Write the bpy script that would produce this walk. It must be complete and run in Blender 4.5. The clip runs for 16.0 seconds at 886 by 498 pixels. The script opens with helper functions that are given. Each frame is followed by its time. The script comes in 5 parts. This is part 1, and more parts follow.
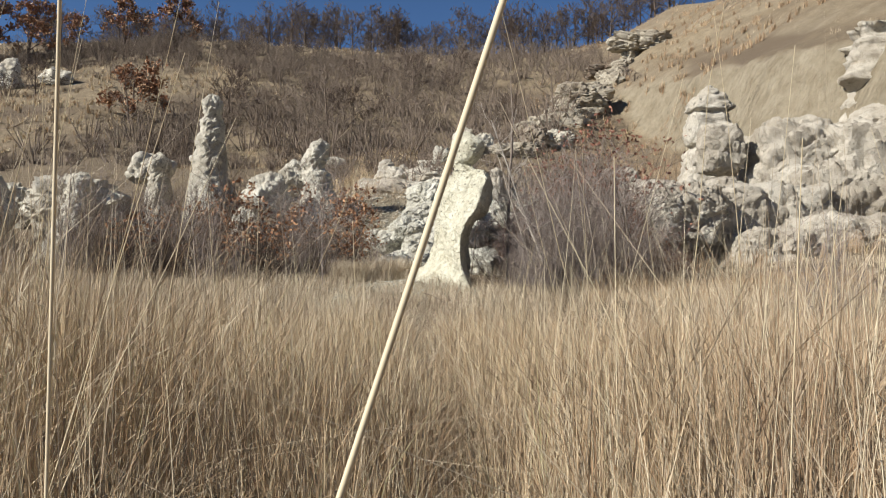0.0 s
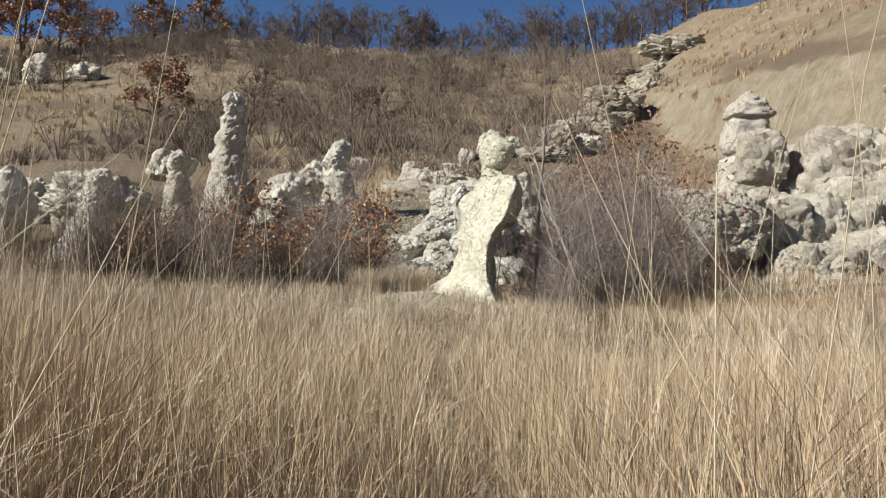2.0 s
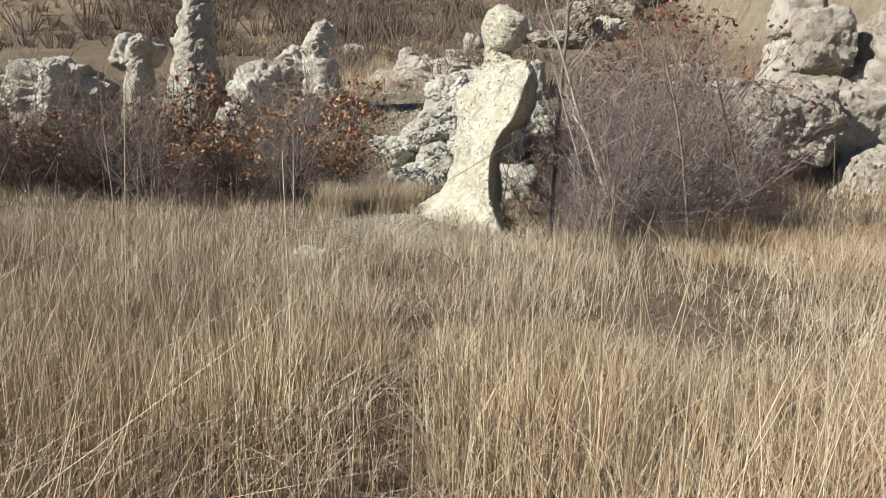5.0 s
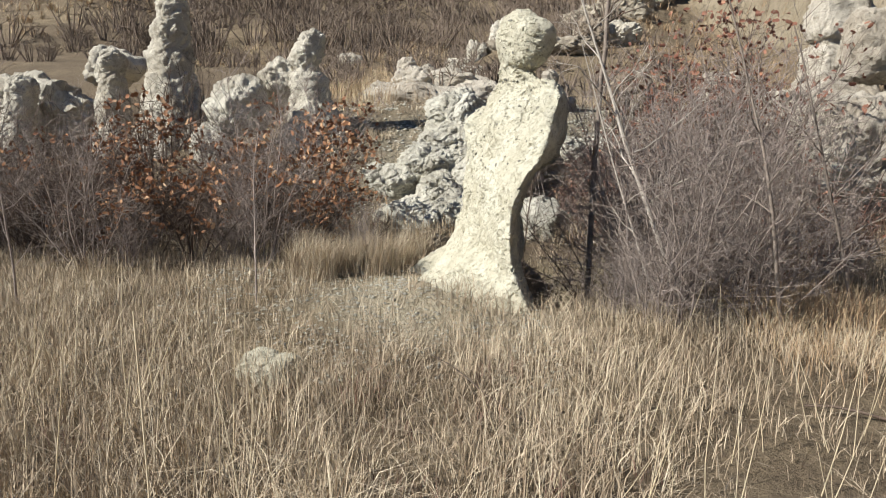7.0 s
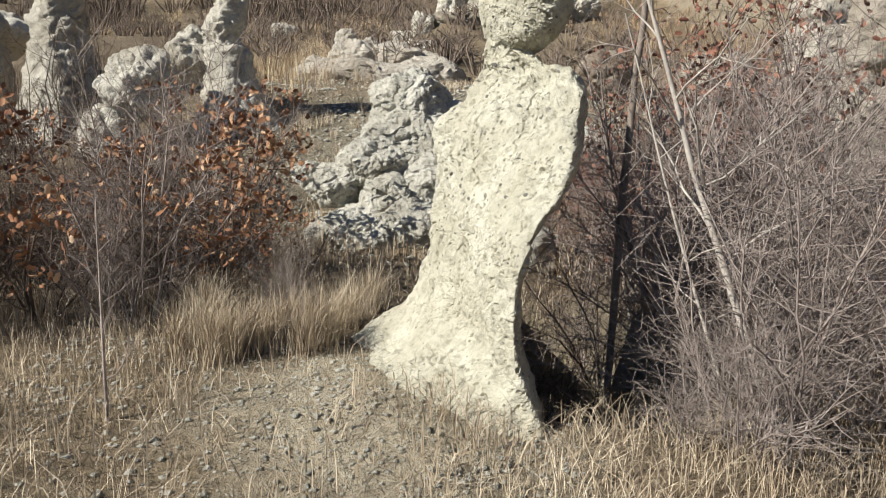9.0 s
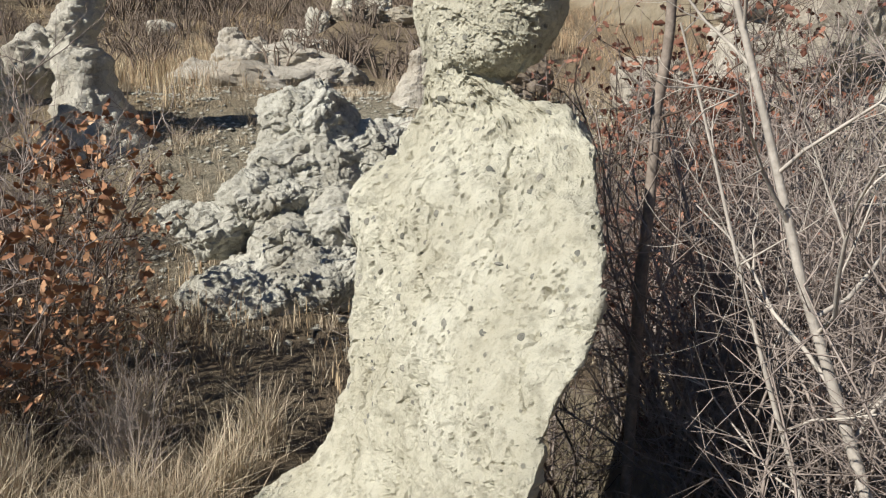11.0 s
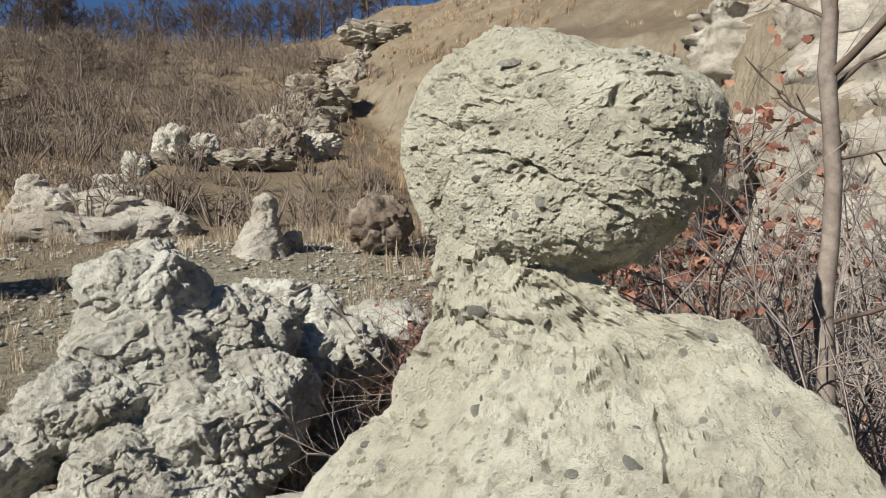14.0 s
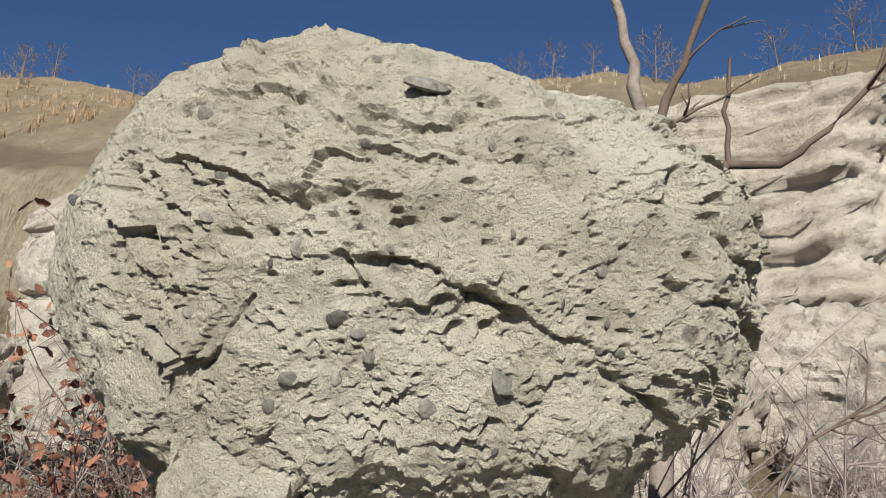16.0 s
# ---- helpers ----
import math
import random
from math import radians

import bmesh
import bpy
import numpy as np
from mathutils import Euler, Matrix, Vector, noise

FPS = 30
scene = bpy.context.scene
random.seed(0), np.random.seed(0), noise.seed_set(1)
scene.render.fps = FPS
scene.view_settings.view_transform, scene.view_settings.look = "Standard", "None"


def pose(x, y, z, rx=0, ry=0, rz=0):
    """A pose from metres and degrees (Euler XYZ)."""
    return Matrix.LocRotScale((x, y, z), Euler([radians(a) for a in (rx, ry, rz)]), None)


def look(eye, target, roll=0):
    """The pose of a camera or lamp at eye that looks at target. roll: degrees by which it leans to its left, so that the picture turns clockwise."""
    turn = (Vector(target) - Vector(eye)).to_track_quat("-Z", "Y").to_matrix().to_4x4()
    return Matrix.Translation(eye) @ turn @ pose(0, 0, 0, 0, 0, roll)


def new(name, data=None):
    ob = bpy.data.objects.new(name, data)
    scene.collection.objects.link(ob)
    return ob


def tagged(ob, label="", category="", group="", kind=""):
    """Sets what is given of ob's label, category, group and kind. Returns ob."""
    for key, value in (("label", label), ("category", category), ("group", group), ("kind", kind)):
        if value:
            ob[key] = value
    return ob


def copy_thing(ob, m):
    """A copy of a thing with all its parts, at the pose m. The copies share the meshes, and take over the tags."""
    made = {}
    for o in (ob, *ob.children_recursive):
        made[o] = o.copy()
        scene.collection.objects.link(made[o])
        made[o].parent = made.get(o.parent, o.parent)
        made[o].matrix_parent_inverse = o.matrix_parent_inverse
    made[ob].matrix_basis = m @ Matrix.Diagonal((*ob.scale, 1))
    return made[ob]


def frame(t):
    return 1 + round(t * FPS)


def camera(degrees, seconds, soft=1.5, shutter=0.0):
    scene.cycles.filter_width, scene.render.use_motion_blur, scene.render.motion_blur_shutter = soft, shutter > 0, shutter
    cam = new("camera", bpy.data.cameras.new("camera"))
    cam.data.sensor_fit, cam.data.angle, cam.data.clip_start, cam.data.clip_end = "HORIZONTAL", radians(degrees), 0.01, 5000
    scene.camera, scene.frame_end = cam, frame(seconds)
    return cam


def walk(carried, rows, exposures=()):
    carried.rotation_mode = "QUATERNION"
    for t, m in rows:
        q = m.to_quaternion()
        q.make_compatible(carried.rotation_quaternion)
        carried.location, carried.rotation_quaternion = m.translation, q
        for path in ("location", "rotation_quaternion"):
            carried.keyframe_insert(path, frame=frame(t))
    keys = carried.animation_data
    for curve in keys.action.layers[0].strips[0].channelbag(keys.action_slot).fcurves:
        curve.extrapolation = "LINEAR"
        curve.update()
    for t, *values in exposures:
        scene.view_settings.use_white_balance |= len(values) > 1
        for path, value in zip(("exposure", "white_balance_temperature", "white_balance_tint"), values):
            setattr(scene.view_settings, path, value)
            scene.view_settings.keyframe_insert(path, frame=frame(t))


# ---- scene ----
cam = camera(60.6, 16.0, soft=1.15)
PATH = [
    (0, (0.408, 1.483, 1.804), (0.334, 3.481, 1.771), 0.8),
    (0.5, (0.435, 1.581, 1.884), (0.351, 3.58, 1.881), 1.0),
    (1, (0.415, 1.738, 1.913), (0.318, 3.736, 1.921), 1.2),
    (1.5, (0.348, 1.951, 1.942), (0.232, 3.947, 1.938), 1.6),
    (2, (0.345, 2.263, 1.908), (0.211, 4.258, 1.879), 2.1),
    (2.5, (0.344, 2.607, 1.942), (0.202, 4.601, 1.874), 2.2),
    (3, (0.343, 2.954, 1.968), (0.196, 4.946, 1.852), 2.2),
    (3.5, (0.318, 3.361, 1.957), (0.174, 5.349, 1.785), 2.2),
    (3.7, (0.335, 3.534, 1.994), (0.19, 5.519, 1.794), 2.0),
    (5.8, (0.378, 5.649, 2.133), (0.234, 7.617, 1.809), 2.2),
    (6, (0.339, 5.811, 2.173), (0.19, 7.78, 1.855), 2.0),
    (6.5, (0.25, 6.329, 2.307), (0.095, 8.3, 2.005), 1.7),
    (7, (0.177, 6.859, 2.384), (0.024, 8.831, 2.087), 1.4),
    (7.5, (0.017, 7.408, 2.424), (-0.112, 9.38, 2.12), 1.6),
    (8, (-0.053, 8.067, 2.432), (-0.142, 10.039, 2.11), 1.7),
    (8.5, (-0.089, 8.607, 2.502), (-0.123, 10.578, 2.163), 2.3),
    (8.7, (-0.112, 8.845, 2.545), (-0.129, 10.815, 2.197), 2.2),
    (10.8, (-0.241, 10.867, 2.861), (-0.015, 12.819, 2.489), 1.6),
    (11, (-0.245, 11.02, 2.868), (0.018, 12.97, 2.507), 1.3),
    (11.5, (-0.293, 11.314, 2.942), (0.064, 13.257, 2.627), 1.1),
    (12, (-0.386, 11.585, 3.007), (0.063, 13.519, 2.765), 1.2),
    (12.5, (-0.455, 11.839, 3.051), (0.074, 13.76, 2.886), 0.9),
    (13, (-0.465, 12.116, 3.051), (0.129, 14.023, 2.961), 0.7),
    (13.5, (-0.482, 12.333, 3.039), (0.174, 14.222, 3.003), 0.4),
    (14, (-0.503, 12.615, 3.058), (0.205, 14.485, 3.05), -1.0),
    (14.5, (-0.463, 12.961, 3.114), (0.449, 14.735, 3.256), -0.0),
    (15, (-0.385, 13.294, 3.103), (0.805, 14.883, 3.345), 1.4),
    (15.5, (-0.379, 13.544, 3.109), (1.134, 14.814, 3.421), 1.3),
    (16, (-0.425, 13.671, 3.131), (1.291, 14.625, 3.51), 0.5),
]
walk(cam, [(t, look(*p)) for t, *p in PATH], [(0.0, 0.68), (4.0, 0.68), (7.0, 0.76), (8.5, 0.74), (11.0, 0.62), (13.0, 0.54), (14.5, 0.54), (16.0, 0.58)])

# ---- sky and sun ----
SUN_FROM = Vector((-0.91, -0.42, 0.0)).normalized()
SUN_UP = 36.0
world = bpy.data.worlds.new("world")
scene.world = world
world.use_nodes = True
_wn = world.node_tree
_sky = _wn.nodes.new("ShaderNodeTexSky")
_sky.sky_type = "NISHITA"
_sky.sun_disc = False
_sky.sun_elevation = radians(SUN_UP)
_sky.sun_rotation = math.atan2(SUN_FROM.x, SUN_FROM.y)
_sky.altitude = 2500
_sky.air_density = 1.0
_sky.dust_density = 0.0
_sky.ozone_density = 8.0
_bg = _wn.nodes["Background"]
_bg.inputs["Strength"].default_value = 0.050
_wn.links.new(_sky.outputs[0], _bg.inputs["Color"])
sun_data = bpy.data.lights.new("sun", "SUN")
sun_data.energy = 5.0
sun_data.angle = radians(0.53)
sun_data.color = (1.0, 0.965, 0.905)
sun = new("sun", sun_data)
_away = Vector((SUN_FROM.x * math.cos(radians(SUN_UP)), SUN_FROM.y * math.cos(radians(SUN_UP)), math.sin(radians(SUN_UP))))
sun.matrix_world = look(tuple(_away * 60), (0, 0, 0))


# ---- materials ----
def mat_nodes(name, rough=0.9):
    m = bpy.data.materials.new(name)
    m.use_nodes = True
    nt = m.node_tree
    b = nt.nodes["Principled BSDF"]
    b.inputs["Roughness"].default_value = rough
    b.inputs["Specular IOR Level"].default_value = 0.2
    return m, nt, b


def ramp(nt, fac, stops):
    r = nt.nodes.new("ShaderNodeValToRGB")
    el = r.color_ramp.elements
    while len(el) < len(stops):
        el.new(0.5)
    for e, (p, c) in zip(el, stops):
        e.position = p
        e.color = (*c, 1) if len(c) == 3 else c
    nt.links.new(fac, r.inputs[0])
    return r.outputs[0]


def noise_tex(nt, vec, scale, detail=5, rough=0.6, dist=0.0):
    n = nt.nodes.new("ShaderNodeTexNoise")
    n.inputs["Scale"].default_value = scale
    n.inputs["Detail"].default_value = detail
    n.inputs["Roughness"].default_value = rough
    n.inputs["Distortion"].default_value = dist
    nt.links.new(vec, n.inputs["Vector"])
    return n.outputs["Fac"]


def voro(nt, vec, scale, feature="F1", rnd=1.0):
    n = nt.nodes.new("ShaderNodeTexVoronoi")
    n.feature = feature
    n.inputs["Scale"].default_value = scale
    n.inputs["Randomness"].default_value = rnd
    nt.links.new(vec, n.inputs["Vector"])
    return n


def mix(nt, fac, a, b, mode="MIX"):
    n = nt.nodes.new("ShaderNodeMix")
    n.data_type = "RGBA"
    n.blend_type = mode
    for sock, v in ((n.inputs[0], fac), (n.inputs[6], a), (n.inputs[7], b)):
        if isinstance(v, (int, float)):
            sock.default_value = v
        elif isinstance(v, tuple):
            sock.default_value = (*v, 1)
        else:
            nt.links.new(v, sock)
    return n.outputs[2]


def mathn(nt, op, a, b=0.0):
    n = nt.nodes.new("ShaderNodeMath")
    n.operation = op
    for sock, v in zip(n.inputs, (a, b)):
        if isinstance(v, (int, float)):
            sock.default_value = v
        else:
            nt.links.new(v, sock)
    return n.outputs[0]


def bump(nt, b, height, strength, dist):
    n = nt.nodes.new("ShaderNodeBump")
    n.inputs["Strength"].default_value = strength
    n.inputs["Distance"].default_value = dist
    nt.links.new(height, n.inputs["Height"])
    nt.links.new(n.outputs[0], b.inputs["Normal"])


def rock_material(name, pale, tan, grain, pebble=0.5, lichen=0.3, relief=0.02):
    """Pale silty conglomerate: two-tone matrix, dark pebbles and small pits. grain: pebbles per metre."""
    m, nt, b = mat_nodes(name, 0.93)
    pos = nt.nodes.new("ShaderNodeNewGeometry").outputs["Position"]
    big = noise_tex(nt, pos, grain * 0.12, 4)
    mid = noise_tex(nt, pos, grain * 0.7, 6, 0.7)
    fine = noise_tex(nt, pos, grain * 5, 6, 0.75)
    col = mix(nt, ramp(nt, big, [(0.38, (0, 0, 0)), (0.66, (1, 1, 1))]), pale, tan)
    col = mix(nt, ramp(nt, mid, [(0.30, (1, 1, 1)), (0.52, (0, 0, 0))]), col, tuple(c * 0.7 for c in tan))
    col = mix(nt, ramp(nt, fine, [(0.33, (0.6, 0.6, 0.6)), (0.42, (0, 0, 0))]), col, tuple(c * 0.5 for c in tan))
    # dark specks, which also put the shade of small pits into the colour
    dot = ramp(nt, noise_tex(nt, pos, grain * 14, 3, 0.6), [(0.29, (0.7, 0.7, 0.7)), (0.37, (0, 0, 0))])
    col = mix(nt, dot, col, tuple(c * 0.3 for c in tan))
    v = voro(nt, pos, grain)
    inside = ramp(nt, v.outputs["Distance"], [(0.16, (1, 1, 1)), (0.24, (0, 0, 0))])
    chosen = ramp(nt, v.outputs["Color"], [(0.70, (0, 0, 0)), (0.74, (1, 1, 1))])
    peb = mathn(nt, "MULTIPLY", mathn(nt, "MULTIPLY", inside, chosen), pebble)
    col = mix(nt, peb, col, (0.15, 0.145, 0.12))
    if lichen:
        up = nt.nodes.new("ShaderNodeSeparateXYZ")
        nt.links.new(nt.nodes.new("ShaderNodeNewGeometry").outputs["Normal"], up.inputs[0])
        patch = ramp(nt, noise_tex(nt, pos, grain * 0.5, 5, 0.7), [(0.56, (0, 0, 0)), (0.66, (1, 1, 1))])
        top = ramp(nt, up.outputs["Z"], [(0.35, (0, 0, 0)), (0.8, (1, 1, 1))])
        col = mix(nt, mathn(nt, "MULTIPLY", mathn(nt, "MULTIPLY", patch, top), lichen), col, (0.17, 0.13, 0.08))
    nt.links.new(col, b.inputs["Base Color"])
    pits = ramp(nt, voro(nt, pos, grain * 2.3).outputs["Distance"], [(0.05, (0, 0, 0)), (0.2, (1, 1, 1))])
    h = mathn(nt, "ADD", mathn(nt, "MULTIPLY", mid, 1.2), mathn(nt, "MULTIPLY", fine, 0.5))
    grit = noise_tex(nt, pos, grain * 18, 4, 0.7)
    h = mathn(nt, "ADD", h, mathn(nt, "MULTIPLY", grit, 0.22))
    h = mathn(nt, "ADD", h, mathn(nt, "MULTIPLY", pits, 0.3))
    bump(nt, b, h, 1.0, relief * 1.8)
    return m


M_hoodoo = rock_material("pale_conglomerate", (0.60, 0.575, 0.455), (0.48, 0.45, 0.34), 22, 0.75, 0.25, 0.011)
M_mound = rock_material("grey_conglomerate", (0.62, 0.60, 0.51), (0.42, 0.395, 0.32), 14, 0.5, 0.2, 0.022)
M_far = rock_material("weathered_pale_rock", (0.70, 0.665, 0.56), (0.50, 0.45, 0.355), 5, 0.6, 0.35, 0.06)
M_white = rock_material("white_silt_rock", (0.58, 0.535, 0.445), (0.42, 0.365, 0.285), 4, 0.5, 0.25, 0.06)
M_ridge = rock_material("weathered_ridge_rock", (0.45, 0.405, 0.315), (0.31, 0.265, 0.20), 6, 0.5, 0.45, 0.05)
M_dark = rock_material("lichen_covered_rock", (0.36, 0.31, 0.24), (0.11, 0.075, 0.05), 9, 0.5, 0.9, 0.02)


def pebble_material():
    m, nt, b = mat_nodes("grey_pebble", 0.85)
    rnd = nt.nodes.new("ShaderNodeObjectInfo").outputs["Random"]
    pos = nt.nodes.new("ShaderNodeNewGeometry").outputs["Position"]
    base = ramp(nt, rnd, [(0.0, (0.13, 0.13, 0.11)), (0.5, (0.22, 0.215, 0.18)), (1.0, (0.33, 0.31, 0.25))])
    fine = noise_tex(nt, pos, 160, 5, 0.7)
    nt.links.new(mix(nt, ramp(nt, fine, [(0.4, (0.7, 0.7, 0.7)), (0.62, (0, 0, 0))]), base, (0.09, 0.085, 0.07)), b.inputs["Base Color"])
    bump(nt, b, fine, 0.6, 0.004)
    return m


M_pebble = pebble_material()


def ground_material():
    m, nt, b = mat_nodes("dry_hillside_ground", 0.95)
    geo = nt.nodes.new("ShaderNodeNewGeometry")
    pos = geo.outputs["Position"]
    sep = nt.nodes.new("ShaderNodeSeparateXYZ")
    nt.links.new(geo.outputs["Normal"], sep.inputs[0])
    n1 = noise_tex(nt, pos, 0.09, 6, 0.65)
    n2 = noise_tex(nt, pos, 1.1, 6, 0.7)
    n3 = noise_tex(nt, pos, 14, 6, 0.75)
    soil = mix(nt, ramp(nt, n2, [(0.35, (0, 0, 0)), (0.65, (1, 1, 1))]), (0.215, 0.165, 0.105), (0.34, 0.27, 0.17))
    soil = mix(nt, ramp(nt, n1, [(0.42, (0, 0, 0)), (0.62, (1, 1, 1))]), soil, (0.165, 0.125, 0.085))
    soil = mix(nt, ramp(nt, n3, [(0.3, (0.8, 0.8, 0.8)), (0.55, (0, 0, 0))]), soil, (0.10, 0.078, 0.05))
    steep = ramp(nt, sep.outputs["Z"], [(0.66, (1, 1, 1)), (0.83, (0, 0, 0))])
    silt = mix(nt, ramp(nt, n2, [(0.35, (0, 0, 0)), (0.7, (1, 1, 1))]), (0.25, 0.205, 0.135), (0.39, 0.335, 0.24))
    off = nt.nodes.new("ShaderNodeVectorMath")
    off.operation = "DISTANCE"
    nt.links.new(pos, off.inputs[0])
    off.inputs[1].default_value = (1.0, 22.0, 2.0)
    near = mathn(nt, "ADD", mathn(nt, "MULTIPLY", off.outputs["Value"], 0.1), mathn(nt, "MULTIPLY", n2, 0.35))
    gravel = mix(nt, ramp(nt, n3, [(0.35, (0, 0, 0)), (0.6, (1, 1, 1))]), (0.155, 0.135, 0.09), (0.37, 0.335, 0.25))
    soil = mix(nt, ramp(nt, near, [(0.42, (1, 1, 1)), (0.72, (0, 0, 0))]), soil, gravel)
    foot = nt.nodes.new("ShaderNodeVectorMath")
    foot.operation = "DISTANCE"
    nt.links.new(pos, foot.inputs[0])
    foot.inputs[1].default_value = (-0.25, 13.1, 1.1)
    sand = mix(nt, ramp(nt, n3, [(0.35, (0, 0, 0)), (0.6, (1, 1, 1))]), (0.36, 0.30, 0.20), (0.52, 0.46, 0.34))
    soil = mix(nt, ramp(nt, mathn(nt, "ADD", mathn(nt, "MULTIPLY", foot.outputs["Value"], 0.35), mathn(nt, "MULTIPLY", n2, 0.5)), [(0.48, (1, 1, 1)), (0.75, (0, 0, 0))]), soil, sand)
    nt.links.new(mix(nt, steep, soil, silt), b.inputs["Base Color"])
    squeeze = nt.nodes.new("ShaderNodeVectorMath")
    squeeze.operation = "MULTIPLY"
    nt.links.new(pos, squeeze.inputs[0])
    squeeze.inputs[1].default_value = (1.0, 1.0, 0.12)
    runnel = mathn(nt, "MULTIPLY", mathn(nt, "MULTIPLY", noise_tex(nt, squeeze.outputs[0], 1.3, 6, 0.65), steep), 9.0)
    bump(nt, b, mathn(nt, "ADD", mathn(nt, "ADD", n3, n2), runnel), 1.0, 0.11)
    return m


M_ground = ground_material()


def strand_material(name, stops, trans=0.15):
    """Dry stalks and leaves, each its own shade."""
    m, nt, b = mat_nodes(name, 0.75)
    geo = nt.nodes.new("ShaderNodeNewGeometry")
    col = ramp(nt, geo.outputs["Random Per Island"], stops)
    patch = noise_tex(nt, geo.outputs["Position"], 0.9, 4)
    col = mix(nt, ramp(nt, patch, [(0.42, (0, 0, 0)), (0.62, (0.8, 0.8, 0.8))]), col, mix(nt, 0.65, col, stops[0][1]))
    if name == "dry_grass":
        sx = nt.nodes.new("ShaderNodeSeparateXYZ")
        nt.links.new(geo.outputs["Position"], sx.inputs[0])
        side = mathn(nt, "ADD", mathn(nt, "MULTIPLY", sx.outputs["X"], 0.11), noise_tex(nt, geo.outputs["Position"], 0.35, 3))
        col = mix(nt, ramp(nt, side, [(0.45, (0, 0, 0)), (0.85, (0.75, 0.75, 0.75))]), col, mix(nt, 0.6, col, (0.27, 0.165, 0.095)))
    nt.links.new(col, b.inputs["Base Color"])
    return m


M_grass = strand_material("dry_grass", [(0.0, (0.24, 0.155, 0.09)), (0.25, (0.40, 0.29, 0.17)), (0.5, (0.52, 0.40, 0.245)), (0.75, (0.62, 0.51, 0.33)), (0.96, (0.74, 0.65, 0.47)), (1.0, (0.34, 0.35, 0.16))])
M_straw = strand_material("grey_straw", [(0.0, (0.24, 0.18, 0.12)), (0.45, (0.45, 0.365, 0.255)), (1.0, (0.70, 0.61, 0.45))])
M_stalk = strand_material("pale_stalk", [(0.0, (0.50, 0.41, 0.26)), (1.0, (0.72, 0.63, 0.45))])
M_leaf = strand_material("dry_oak_leaf", [(0.0, (0.17, 0.075, 0.04)), (0.5, (0.31, 0.155, 0.08)), (0.85, (0.44, 0.26, 0.14)), (1.0, (0.60, 0.43, 0.27))])
M_redleaf = strand_material("red_brown_leaf", [(0.0, (0.14, 0.06, 0.042)), (0.6, (0.25, 0.115, 0.075)), (1.0, (0.37, 0.20, 0.13))])


def bark_material(name, a, c, scale=40):
    m, nt, b = mat_nodes(name, 0.85)
    pos = nt.nodes.new("ShaderNodeNewGeometry").outputs["Position"]
    n = noise_tex(nt, pos, scale, 6, 0.7)
    w = noise_tex(nt, pos, scale * 0.15, 3)
    col = mix(nt, ramp(nt, n, [(0.3, (0, 0, 0)), (0.7, (1, 1, 1))]), a, c)
    col = mix(nt, ramp(nt, w, [(0.4, (0, 0, 0)), (0.7, (0.6, 0.6, 0.6))]), col, tuple(v * 0.6 for v in a))
    nt.links.new(col, b.inputs["Base Color"])
    bump(nt, b, n, 0.5, 0.006)
    return m


M_bark = bark_material("grey_bark", (0.16, 0.13, 0.105), (0.34, 0.285, 0.235))
M_palebark = bark_material("pale_bark", (0.36, 0.32, 0.27), (0.55, 0.50, 0.43))
M_twig = bark_material("grey_purple_twig", (0.20, 0.16, 0.135), (0.41, 0.35, 0.305), 25)
M_darktwig = bark_material("dark_twig", (0.085, 0.06, 0.045), (0.17, 0.13, 0.10), 12)
M_redtwig = bark_material("red_brown_twig", (0.15, 0.085, 0.065), (0.27, 0.17, 0.13), 25)
M_fartwig = bark_material("brown_brush", (0.15, 0.115, 0.088), (0.27, 0.215, 0.165), 6)


# ---- numbers and meshes ----
def vnoise(x, y, seed=0):
    """Smooth lattice noise in -1..1, for arrays."""
    x = np.asarray(x, float)
    y = np.asarray(y, float)
    xi, yi = np.floor(x), np.floor(y)
    fx, fy = x - xi, y - yi
    fx, fy = fx * fx * (3 - 2 * fx), fy * fy * (3 - 2 * fy)

    def h(a, c):
        s = np.sin(a * 127.1 + c * 311.7 + seed * 74.7) * 43758.5453
        return (s - np.floor(s)) * 2 - 1
    return (h(xi, yi) * (1 - fx) + h(xi + 1, yi) * fx) * (1 - fy) + (h(xi, yi + 1) * (1 - fx) + h(xi + 1, yi + 1) * fx) * fy


def sstep(a, b, v):
    k = np.clip((np.asarray(v, float) - a) / (b - a), 0, 1)
    return k * k * (3 - 2 * k)


NORTH_Y = [-400, -40, 0, 6, 9, 12, 14, 18, 20, 23, 25, 30, 40, 48, 66, 90, 108, 125, 220]
NORTH_Z = [-6, -1.2, 0.05, 0.5, 0.75, 0.95, 1.05, 1.05, 1.3, 2.3, 3.0, 3.6, 5.3, 7.0, 13.2, 22.0, 27.2, 28.5, 27]
EAST_S = [-100, 2.5, 5, 8, 12, 13.5, 16.0, 20, 26, 33, 40, 90]
EAST_Z = [-30, -3.0, -0.6, 1.0, 3.2, 4.2, 9.0, 10.6, 14.5, 18.6, 19.6, 21]


RIB = (1.4, 1.7, 1.9, 1.9)


